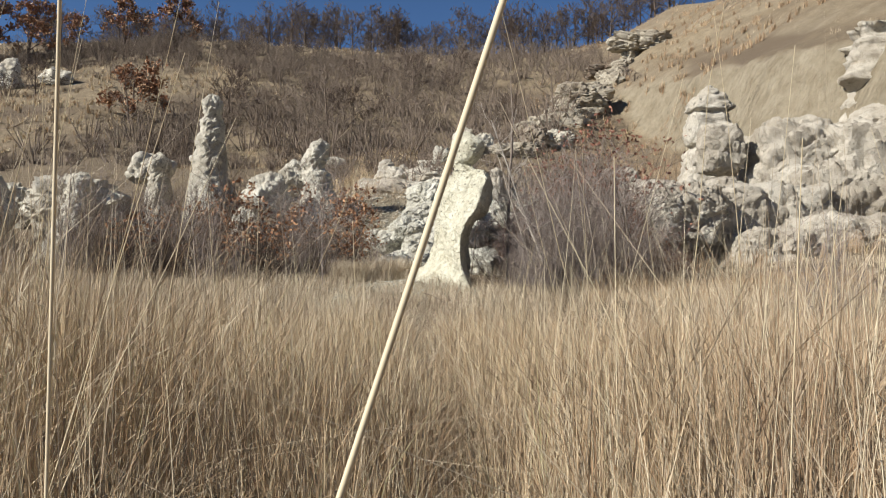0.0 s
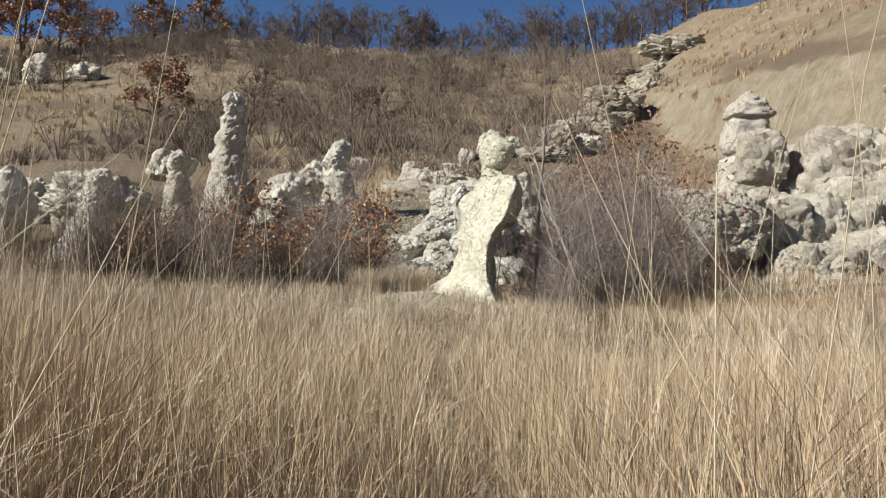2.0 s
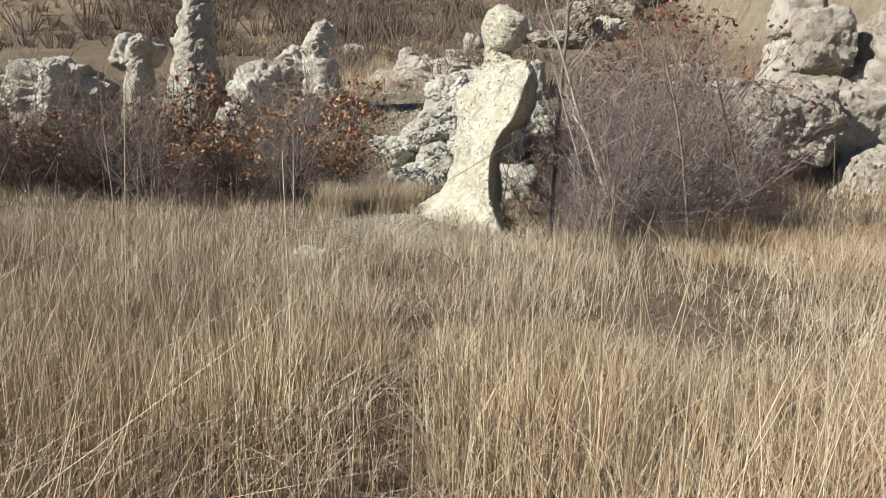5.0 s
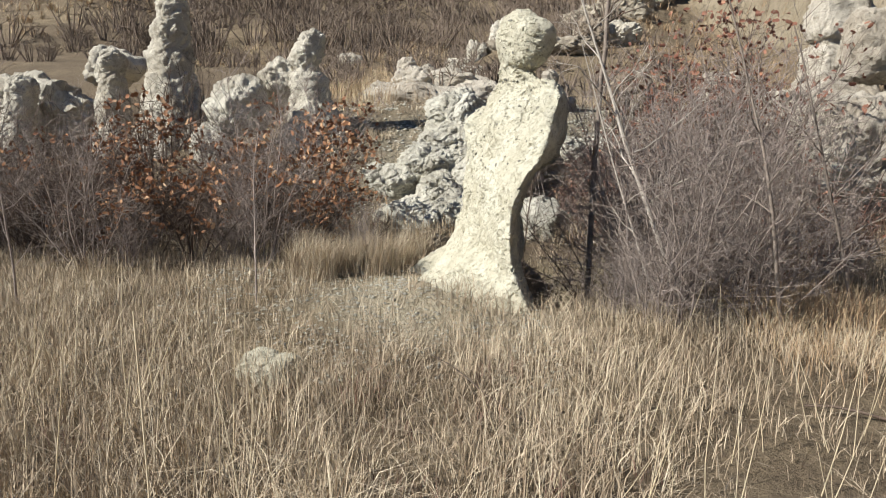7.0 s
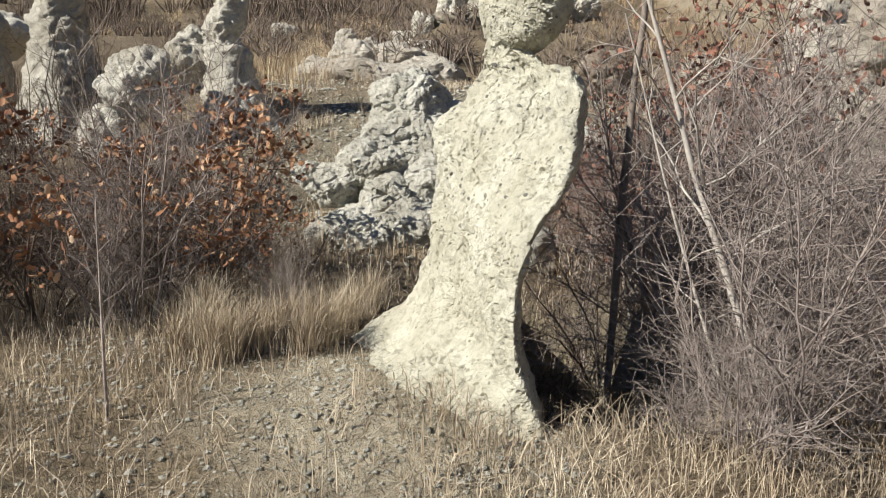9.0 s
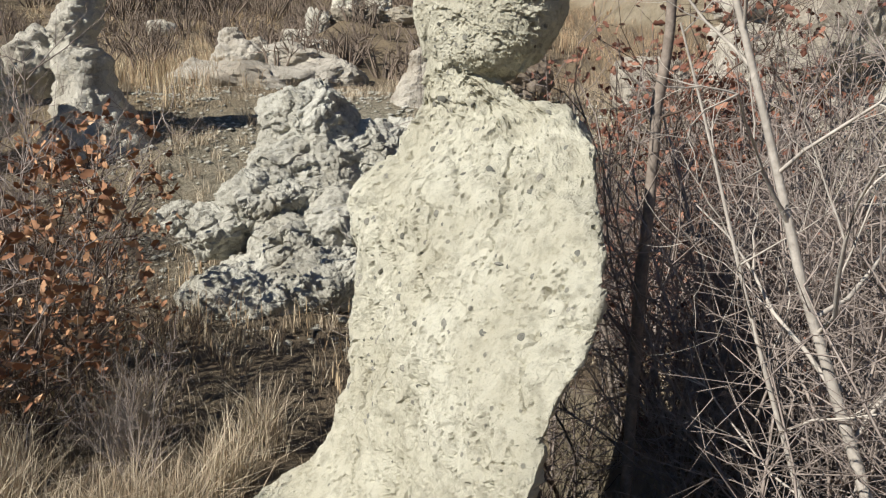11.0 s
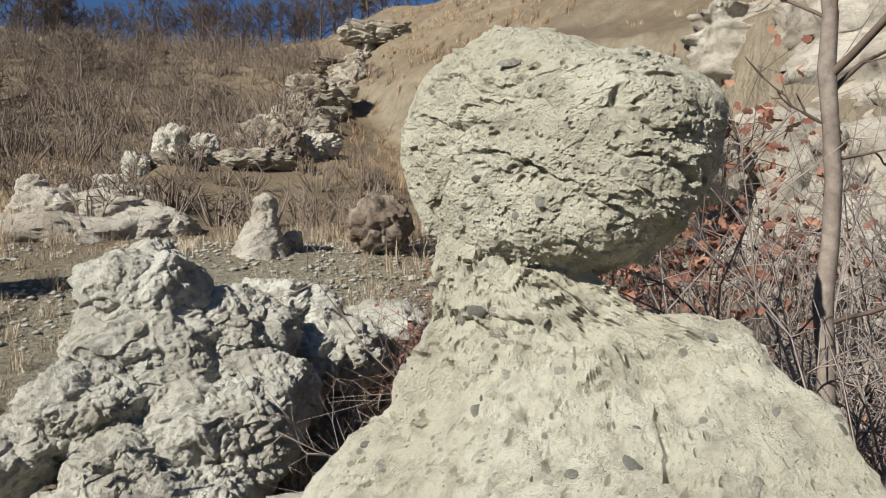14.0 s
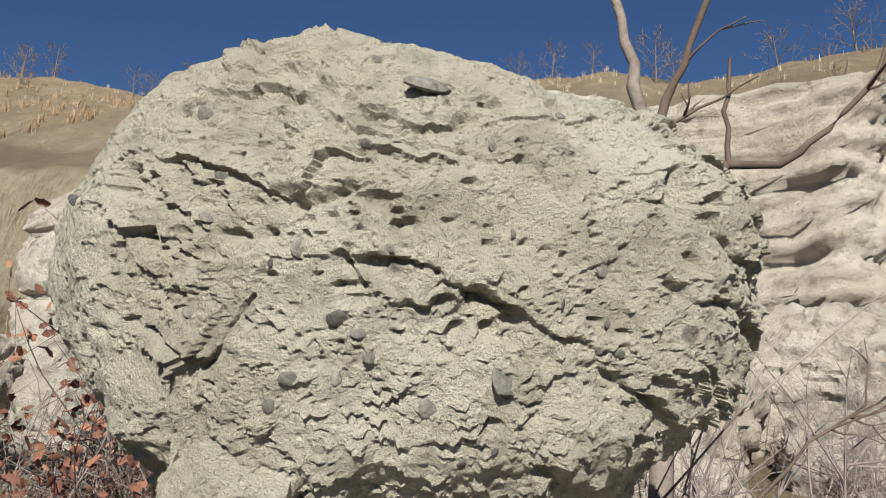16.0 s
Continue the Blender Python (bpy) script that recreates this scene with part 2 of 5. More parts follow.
def land(x, y):
    """Height of the bare ground."""
    x = np.asarray(x, float)
    y = np.asarray(y, float)
    n = np.interp(y, NORTH_Y, NORTH_Z)
    n = n - 2.3 * sstep(-5.5, -11, x) * sstep(13, 22, y) * (1 - sstep(27, 36, y))
    n = n + 0.04 * np.clip(-x - 12, 0, 200) * sstep(30, 70, y)
    n = n - 1.7 * sstep(0.25, 0.6, x) * (1 - sstep(1.05, 1.5, x)) * sstep(12.95, 13.3, y) * (1 - sstep(15.0, 16.4, y))
    n = n + 0.05 * np.exp(-((x + 0.85) / 0.7) ** 2) * sstep(11.8, 13.4, y) * (1 - sstep(14.6, 16, y))
    n = n + 0.08 * np.exp(-(((x + 0.30) / 0.62) ** 2 + ((y - 13.05) / 0.55) ** 2))
    shift = np.interp(y, [0, 12, 30, 48, 60, 90], [5, 1, 0, -3, -8, -8])
    wob = 1.6 * vnoise(x * 0.05, y * 0.11, 3) + 0.8 * vnoise(x * 0.1, y * 0.35, 4) + 0.35 * vnoise(x * 0.3, y * 1.1, 5)
    e = np.interp(x - shift + wob * sstep(8, 14, x), EAST_S, EAST_Z) + 0.5 * (n - 3) * sstep(8, 14, x)
    d = np.clip((n - e) / 1.2, -30, 30)
    z = n + 1.2 * np.log1p(np.exp(-d)) - 0.04
    z = z + 1.3 * np.exp(-((y - 36.6) / 3.2) ** 2) * sstep(-2.8, 0.2, x) * (1 - sstep(5, 9, x))
    z = z + 0.75 * np.exp(-(((x - 0.5) / 1.4) ** 2 + ((y - 20.2) / 1.5) ** 2))
    z = z + 0.25 * np.exp(-(((x + 1.8) / 2.2) ** 2 + ((y - 30.2) / 1.6) ** 2))
    rib = x - np.interp(y, [36, 42, 49, 55, 60, 66], [2.2, 3.3, 5.6, 8.4, 10.8, 13.5])
    z = z + np.interp(y, [36, 42, 49, 55, 60, 63], [0.0, RIB[0], RIB[1], RIB[2], RIB[3], 0.0]) * np.exp(-(np.where(rib > 0, rib / 4.0, rib / 1.8)) ** 2)
    far = np.hypot(x, y - 9)
    z = z + 0.035 * vnoise(x * 1.7, y * 1.7, 7) + 0.018 * vnoise(x * 5, y * 5, 8)
    z = z + sstep(16, 45, far) * (0.35 * vnoise(x * 0.22, y * 0.22, 9) + 1.1 * vnoise(x * 0.06, y * 0.06, 10))
    return z


def land_at(x, y):
    return float(land(x, y))


def mesh_tris(name, verts, tris, material, smooth=False):
    verts = np.ascontiguousarray(verts, dtype=np.float32)
    tris = np.ascontiguousarray(tris, dtype=np.int32)
    me = bpy.data.meshes.new(name)
    me.vertices.add(len(verts))
    me.vertices.foreach_set("co", verts.ravel())
    me.loops.add(tris.size)
    me.loops.foreach_set("vertex_index", tris.ravel())
    me.polygons.add(len(tris))
    me.polygons.foreach_set("loop_start", np.arange(0, tris.size, 3, dtype=np.int32))
    me.update(calc_edges=True)
    me.validate()
    if smooth:
        me.polygons.foreach_set("use_smooth", np.ones(len(tris), dtype=bool))
    me.materials.append(material)
    return me


def quads_to_tris(q):
    q = np.asarray(q)
    return np.concatenate([q[:, [0, 1, 2]], q[:, [0, 2, 3]]])


def part(name, me, parent, label=""):
    ob = new(name, me)
    ob.parent = parent
    if label:
        ob["label"] = label
    return ob


def thing(name, x, y, z, label, category, group="", kind=""):
    ob = new(name)
    ob.location = (x, y, z)
    ob.empty_display_size = 0.2
    return tagged(ob, label, category, group, kind)


# ---- ground ----
def build_ground():
    rings = [0.25]
    while rings[-1] < 3500:
        r = rings[-1]
        rings.append(r + max(0.13, 0.0255 * r))
    na = 420
    a = np.linspace(0, 2 * np.pi, na, endpoint=False)
    r = np.array(rings)
    X = (r[:, None] * np.cos(a)[None]).ravel()
    Y = (9 + r[:, None] * np.sin(a)[None]).ravel()
    V = np.stack([X, Y, land(X, Y)], 1)
    V = np.vstack([V, [[0, 9, land_at(0, 9)]]])
    i = np.arange(len(r) - 1)[:, None] * na
    j = np.arange(na)[None]
    k = (j + 1) % na
    q = np.stack([i + j, i + na + j, i + na + k, i + k], -1).reshape(-1, 4)
    t = np.vstack([quads_to_tris(q), np.stack([np.full(na, len(V) - 1), np.arange(na), (np.arange(na) + 1) % na], 1)])
    tagged(new("ground", mesh_tris("ground", V, t, M_ground, True)), "dry brown hillside soil with pale eroded silt slopes", "ground", kind="structure")


build_ground()


# ---- rocks ----
def ledges(p, u, seed, period, dip):
    """Broken bedding: 1 just above a crack, falling to 0 below the next, faded out in places."""
    s = (p.z + dip * u) / period + 1.1 * noise.noise(p * (0.55 / period) + Vector((seed, 0, 0))) + 0.55 * noise.noise(p * (1.9 / period))
    f = s - math.floor(s)
    k = noise.noise(p * (0.8 / period) + Vector((0, seed, 3.1 * math.floor(s))))
    return (1 - f) ** 2 * min(1.0, max(0.0, (k + 0.05) / 0.25))


def rock_relief(p, s, seed, lump=0.12, plate=0.03, fine=0.012, flat=1.8, knob=0.0):
    """How far the surface stands out at p (metres) for a rock of size s: lumps, creases, ledges, grain."""
    q = Vector((p.x / s + seed * 3.7, p.y / s - seed * 1.9, p.z / s + seed))
    d = lump * noise.fractal(q * 1.3, 1.0, 2.0, 2)
    w = q + 0.2 * noise.noise_vector(q * 1.7)
    a = min(abs(noise.noise(w * 2.1)), 0.30) / 0.30
    a2 = min(abs(noise.noise(w * 4.9 + Vector((9, 2, 4)))), 0.30) / 0.30
    d += plate * (1.3 * (a - 1) + 0.6 * (a2 - 1))
    d += plate * 0.8 * ledges(q, q.x * 0.6 + q.y * 0.5, seed, 0.75 / flat, 0.18)
    if knob:
        for k in (4.2, 9.5):
            dist, _ = noise.voronoi(w * k)
            d += knob * (4.2 / k) * (0.45 - min(dist[0], 0.8))
    d += fine * noise.fractal(q * 9.0, 0.6, 2.1, 4)
    return d * s


def ico(level):
    bm = bmesh.new()
    bmesh.ops.create_icosphere(bm, subdivisions=level, radius=1.0)
    v = [x.co.copy() for x in bm.verts]
    f = np.array([[y.index for y in x.verts] for x in bm.faces])
    bm.free()
    return v, f


ICO = {k: ico(k) for k in (2, 3, 4, 5, 6, 7)}


def rock_mesh(name, size, seed, material, level=4, turn=0.0, lump=0.2, plate=0.05, fine=0.02, flat=1.8, box=0.0, foot=0.35, knob=0.0):
    """A boulder of half-size `size` about its own origin, cut flat-ish below -foot of its height."""
    v, f = ICO[level]
    out = np.empty((len(v), 3))
    s = (size[0] + size[1] + size[2]) / 3
    ca, sa = math.cos(radians(turn)), math.sin(radians(turn))
    for n, p in enumerate(v):
        k = max(abs(p.x), abs(p.y), abs(p.z)) ** -box if box else 1.0
        g = Vector((p.x * size[0] * k, p.y * size[1] * k, p.z * size[2] * k))
        h = 1 + rock_relief(g, s, seed, lump, plate, fine, flat, knob) / s
        g = g * h
        z = max(g.z, -foot * size[2] * 2)
        out[n] = (g.x * ca - g.y * sa, g.x * sa + g.y * ca, z)
    me = mesh_tris(name, out, f, material, True)
    me.set_sharp_from_angle(angle=radians(38))
    return me


def loft_mesh(name, rows, material, seed, na=64, nz=80, lump=0.10, plate=0.05, fine=0.02, flat=1.8, scale=None, squash=1.0):
    """A standing rock: rows of (height, middle x, middle y, half x, half y) from foot to top, smoothly joined."""
    rows = np.array(rows, float)
    t = np.linspace(0, 1, len(rows))
    tt = np.linspace(0, 1, nz)
    cols = []
    for c in range(5):
        y = rows[:, c]
        m = np.gradient(y, t)
        i = np.clip(np.searchsorted(t, tt, side="right") - 1, 0, len(t) - 2)
        hh = t[i + 1] - t[i]
        u = (tt - t[i]) / hh
        cols.append((2 * u**3 - 3 * u**2 + 1) * y[i] + (u**3 - 2 * u**2 + u) * hh * m[i] + (3 * u**2 - 2 * u**3) * y[i + 1] + (u**3 - u**2) * hh * m[i + 1])
    z, cx, cy, rx, ry = cols
    rx, ry = np.maximum(rx, 0.01), np.maximum(ry, 0.01)
    s = scale or float(np.median(rx))
    a = np.linspace(0, 2 * np.pi, na, endpoint=False)
    V = []
    for k in range(nz):
        for b in a:
            c0, s0 = math.cos(b), math.sin(b)
            ex = abs(c0) ** squash * (1 if c0 >= 0 else -1)
            ey = abs(s0) ** squash * (1 if s0 >= 0 else -1)
            p = Vector((cx[k] + rx[k] * ex, cy[k] + ry[k] * ey, z[k]))
            d = rock_relief(p, s, seed, lump, plate, fine, flat)
            V.append((p.x + c0 * d, p.y + s0 * d, p.z + 0.3 * d))
    V.append((cx[-1], cy[-1], z[-1] + 0.3 * s * 0.1))
    i = np.arange(nz - 1)[:, None] * na
    j = np.arange(na)[None]
    k = (j + 1) % na
    q = np.stack([i + j, i + k, i + na + k, i + na + j], -1).reshape(-1, 4)
    top = (nz - 1) * na
    cap = np.stack([top + np.arange(na), top + (np.arange(na) + 1) % na, np.full(na, len(V) - 1)], 1)
    return mesh_tris(name, np.array(V), np.vstack([quads_to_tris(q), cap]), material, True)


# the balanced hoodoo: column, neck and boulder, with pebbles set in it
from mathutils.bvhtree import BVHTree

HX, HY = 0.0, 14.0
FACE_U = Vector((0.42, -0.907, 0.0))
FACE_N = Vector((-0.907, -0.42, 0.0))


BOULDER_MID = Vector((0.330, 0.135, 3.31))


# open cracks across the lit face: (depth, drop of the face below the crack, its run as along and up from the boulder's middle)
CRACKS = [
    (0.020, 0.006, ((-0.127, -0.078), (-0.106, -0.059), (-0.043, -0.052), (-0.015, -0.099), (0.042, -0.112))),
    (0.034, 0.018, ((0.02, -0.055), (0.088, -0.094), (0.192, -0.139), (0.225, -0.173), (0.27, -0.20))),
    (0.018, 0.006, ((-0.12, 0.099), (-0.076, 0.107), (-0.025, 0.077), (0.04, 0.056), (0.104, 0.044))),
    (0.026, 0.008, ((0.267, 0.01), (0.311, -0.012), (0.345, -0.04))),
    (0.040, 0.0, ((-0.275, -0.03), (-0.247, -0.088), (-0.18, -0.156), (-0.125, -0.099))),
    (0.016, 0.005, ((-0.098, 0.0), (-0.066, -0.008), (-0.034, 0.002))),
    (0.018, 0.008, ((0.259, -0.068), (0.291, -0.104), (0.335, -0.101))),
]


def cracks_at(u, v):
    """How deep the cracks cut at a place on the lit face."""
    cut = 0.0
    for deep, drop, run in CRACKS:
        best, under = 9.0, 0.0
        for (a, b), (c, e) in zip(run, run[1:]):
            k = min(1.0, max(0.0, ((u - a) * (c - a) + (v - b) * (e - b)) / ((c - a) ** 2 + (e - b) ** 2)))
            dist = math.hypot(u - a - (c - a) * k, v - b - (e - b) * k)
            if dist < best:
                best, under = dist, b + (e - b) * k - v
        gape = min(1.0, max(0.35, 0.65 + 1.2 * noise.noise(Vector((u * 24, v * 24, deep * 900)))))
        cut += 0.7 * deep * gape * max(0.0, 1 - best / (0.0065 * gape))
        if under > 0 and best < 0.09:
            cut += drop * gape * min(1.0, best / 0.003) * (1 - best / 0.09)
    return cut


def boulder_mesh(level):
    v, f = ico(level)
    mid = BOULDER_MID
    out = np.empty((len(v), 3))
    us = [-0.6, -0.36, -0.20, -0.10, -0.02, 0.05, 0.11, 0.19, 0.25, 0.6]
    zs = [3.27, 3.27, 3.16, 3.255, 3.26, 3.225, 3.19, 3.155, 3.09, 2.9]
    for n, p in enumerate(v):
        # long across the lit face, domed above, the top falling away to one end, flatter beneath
        k = max(abs(p.x), abs(p.y), abs(p.z)) ** -0.22
        along, deep, up = p.x * (0.405 if p.x > 0 else 0.425) * k, p.y * 0.205 * k, p.z * (0.240 if p.z > 0 else 0.330) * k
        if p.z > 0:
            up *= 1.0 - 0.34 * sstep(-0.3, 0.9, p.x) + 0.05 * math.exp(-((p.x + 0.72) / 0.30) ** 2)
            along *= 1 - 0.26 * p.z * p.z
            deep *= 1 - 0.30 * p.z * p.z
        else:
            q = 1 - 0.16 * p.z * p.z - (0.06 * p.z * p.z if p.x > 0 else 0)
            along *= q
            deep *= 1 - 0.05 * p.z * p.z
        g = FACE_U * along + FACE_N * deep + Vector((0, 0, up))
        d = rock_relief(g, 0.34, 5, 0.05, 0.008, 0.005, 1.6)
        zc = float(np.interp(along, us, zs)) - 3.31 + 0.022 * noise.noise(g * 9) + 0.012 * noise.noise(g * 21)
        rough = min(1.0, max(0.0, 0.35 + 2.4 * noise.noise(g * 5.5 + Vector((1, 6, 2)))))
        calm = 0.12 if up < zc and deep > 0 else 0.25 + 0.75 * rough
        d += 0.013 * noise.fractal(g * 6.5 + Vector((2, 3, 7)), 0.9, 2.1, 3)
        d += calm * (0.013 * ledges(g, along, 3, 0.125, 0.34) + 0.009 * ledges(g, along, 8, 0.055, 0.25) + 0.005 * ledges(g, along, 17, 0.024, 0.25) + 0.003 * ledges(g, along, 19, 0.012, -0.3))
        low = max(0.0, -p.z)
        d += 0.011 * low * ledges(g, along, 12, 0.026, 0.05) + 0.006 * low * ledges(g, along, 14, 0.012, 0.12)
        d += 0.0022 * noise.fractal(g * 40, 0.6, 2.1, 3)
        for size, fall in ((19.0, 0.012), (42.0, 0.007), (80.0, 0.0035)):
            dist, _ = noise.voronoi(Vector((g.x, g.y, g.z * 1.6)) * size + noise.noise_vector(g * size * 0.4) * 0.6)
            if noise.noise(g * size * 0.4 + Vector((7, size, 3))) > 0.02:
                d -= fall * min(1.0, 2.0 * max(0.0, 1 - dist[0] / 0.33))
        if deep > 0:
            d -= cracks_at(along + 0.014 * noise.noise(g * 17) + 0.008 * noise.noise(g * 45), up + 0.014 * noise.noise(g * 17 + Vector((5, 5, 5))) + 0.008 * noise.noise(g * 45 + Vector((5, 5, 5))))
        w = g + g.normalized() * d + mid
        for hole, r, depth in HOLES:
            e = (w - hole).length / r
            if e < 1.3:
                d -= depth * max(0.0, 1 - (e / 1.3) ** 2)
        g = g + g.normalized() * d
        out[n] = g + mid
    me = mesh_tris("boulder", out, f, M_hoodoo, True)
    me.set_sharp_from_angle(angle=radians(32))
    return me


HOLES = [(Vector((0.25, -0.005, 3.405)), 0.030, 0.065), (Vector((0.079, 0.313, 3.339)), 0.020, 0.04), (Vector((0.107, 0.24, 3.158)), 0.016, 0.02), (Vector((0.311, -0.197, 3.328)), 0.024, 0.03), (Vector((0.10, 0.265, 3.23)), 0.020, 0.015)]


def column_section(left, right, front, back):
    """Plan of the column at one height: a rounded, five-cornered outline about the lit face that runs from the rear left to the front right corner."""
    a, b, c = np.array([left, 0.27]), np.array([right, front]), np.array([back, 0.12])
    along = b - a
    out = np.array([along[1], -along[0]]) / np.hypot(*along)
    f = a + along * 0.5 + out * (0.03 + 0.72 * float(sstep(-0.30, -1.05, left)))
    d = np.array([0.5 * (left + back) + 0.05, 0.62 - 0.22 * float(sstep(-0.1, 0.1, left))])
    ring = np.array([a, f, b, c, d])
    nxt = np.roll(ring, -1, 0)
    ring = np.stack([ring, ring + (nxt - ring) * 0.16, ring + (nxt - ring) * 0.84], 1).reshape(-1, 2)
    for k in range(3):
        nxt = np.roll(ring, -1, 0)
        ring = np.stack([ring * 0.75 + nxt * 0.25, ring * 0.25 + nxt * 0.75], 1).reshape(-1, 2)
    return ring


def column_mesh(rows, na=400, nz=380):
    rows = np.array(rows, float)
    heights = np.linspace(rows[0, 0], rows[-1, 0], nz)
    V = []
    for z in heights:
        i = min(max(int(np.searchsorted(rows[:, 0], z)) - 1, 0), len(rows) - 2)
        u = (z - rows[i, 0]) / (rows[i + 1, 0] - rows[i, 0])
        p0, p1, p2, p3 = (rows[min(max(i + k, 0), len(rows) - 1), 1:] for k in (-1, 0, 1, 2))
        row = 0.5 * (2 * p1 + (p2 - p0) * u + (2 * p0 - 5 * p1 + 4 * p2 - p3) * u * u + (3 * p1 - p0 - 3 * p2 + p3) * u ** 3)
        ring = column_section(*row)
        ring = np.vstack([ring, ring[:1]])
        run = np.concatenate([[0], np.cumsum(np.hypot(*np.diff(ring, axis=0).T))])
        at = np.linspace(0, run[-1], na, endpoint=False)
        V.append(np.stack([np.interp(at, run, ring[:, 0]), np.interp(at, run, ring[:, 1]), np.full(na, z)], 1))
    V = np.vstack(V + [[[np.mean(V[-1][:, 0]), np.mean(V[-1][:, 1]), heights[-1] + 0.02]]])
    i = np.arange(nz - 1)[:, None] * na
    j = np.arange(na)[None]
    k = (j + 1) % na
    q = np.stack([i + j, i + k, i + na + k, i + na + j], -1).reshape(-1, 4)
    top = (nz - 1) * na
    cap = np.stack([top + np.arange(na), top + (np.arange(na) + 1) % na, np.full(na, len(V) - 1)], 1)
    me = mesh_tris("column", V, np.vstack([quads_to_tris(q), cap]), M_hoodoo, True)
    n = len(me.vertices)
    co = np.empty(n * 3, dtype=np.float32)
    no = np.empty(n * 3, dtype=np.float32)
    me.vertices.foreach_get("co", co)
    me.vertices.foreach_get("normal", no)
    co, no = co.reshape(-1, 3), no.reshape(-1, 3)
    for i in range(n):
        p = Vector(co[i])
        face = 0.25 if p.y > 0.75 else 1.0
        w = p + 0.03 * noise.noise_vector(p * 6)
        d = 0.040 * noise.fractal(p * 3.1 + Vector((3, 8, 1)), 0.9, 2.0, 4) + 0.012 * noise.fractal(p * 11, 0.7, 2.1, 4)
        # crescent pits, flattened and turned this way and that, and a few open cracks
        for size, deep, most, sx, sz in ((9.0, 0.020, 0.24, 1.0, 2.2), (17.0, 0.018, 0.24, 2.0, 0.9), (31.0, 0.011, 0.28, 1.0, 1.7), (58.0, 0.006, 0.30, 1.2, 1.2)):
            k = p * size
            q = Vector((w.x * sx, w.y * sx, w.z * sz)) * size + 0.5 * noise.noise_vector(k * 0.45)
            dist, _ = noise.voronoi(q)
            if noise.noise(k * 0.31 + Vector((4, size, 4))) > 0.06:
                d -= deep * face * min(1.0, max(0.0, 1 - dist[0] / most) * 2.6)
        crack = abs(noise.noise(w * 3.1 + Vector((1, 5, 9))) + 0.25 * noise.noise(w * 12))
        if crack < 0.022 and noise.noise(p * 4 + Vector((8, 2, 2))) > 0.08:
            d -= 0.022 * (1 - crack / 0.022)
        neck = max(0.0, 1 - abs(p.z - 2.93) / 0.17)
        side = 1 - abs(no[i][2])
        d += 0.012 * (0.3 + side) * ledges(p, p.x, 21, 0.21, 0.35) * (0.4 + neck)
        d += neck * (0.026 * ledges(p, p.x, 23, 0.075, 0.25) + 0.012 * ledges(p, p.x, 29, 0.04, 0.1))
        d += 0.0024 * noise.fractal(p * 46, 0.6, 2.1, 3)
        co[i] += no[i] * d
    me.vertices.foreach_set("co", co.ravel())
    me.update()
    me.set_sharp_from_angle(angle=radians(34))
    return me


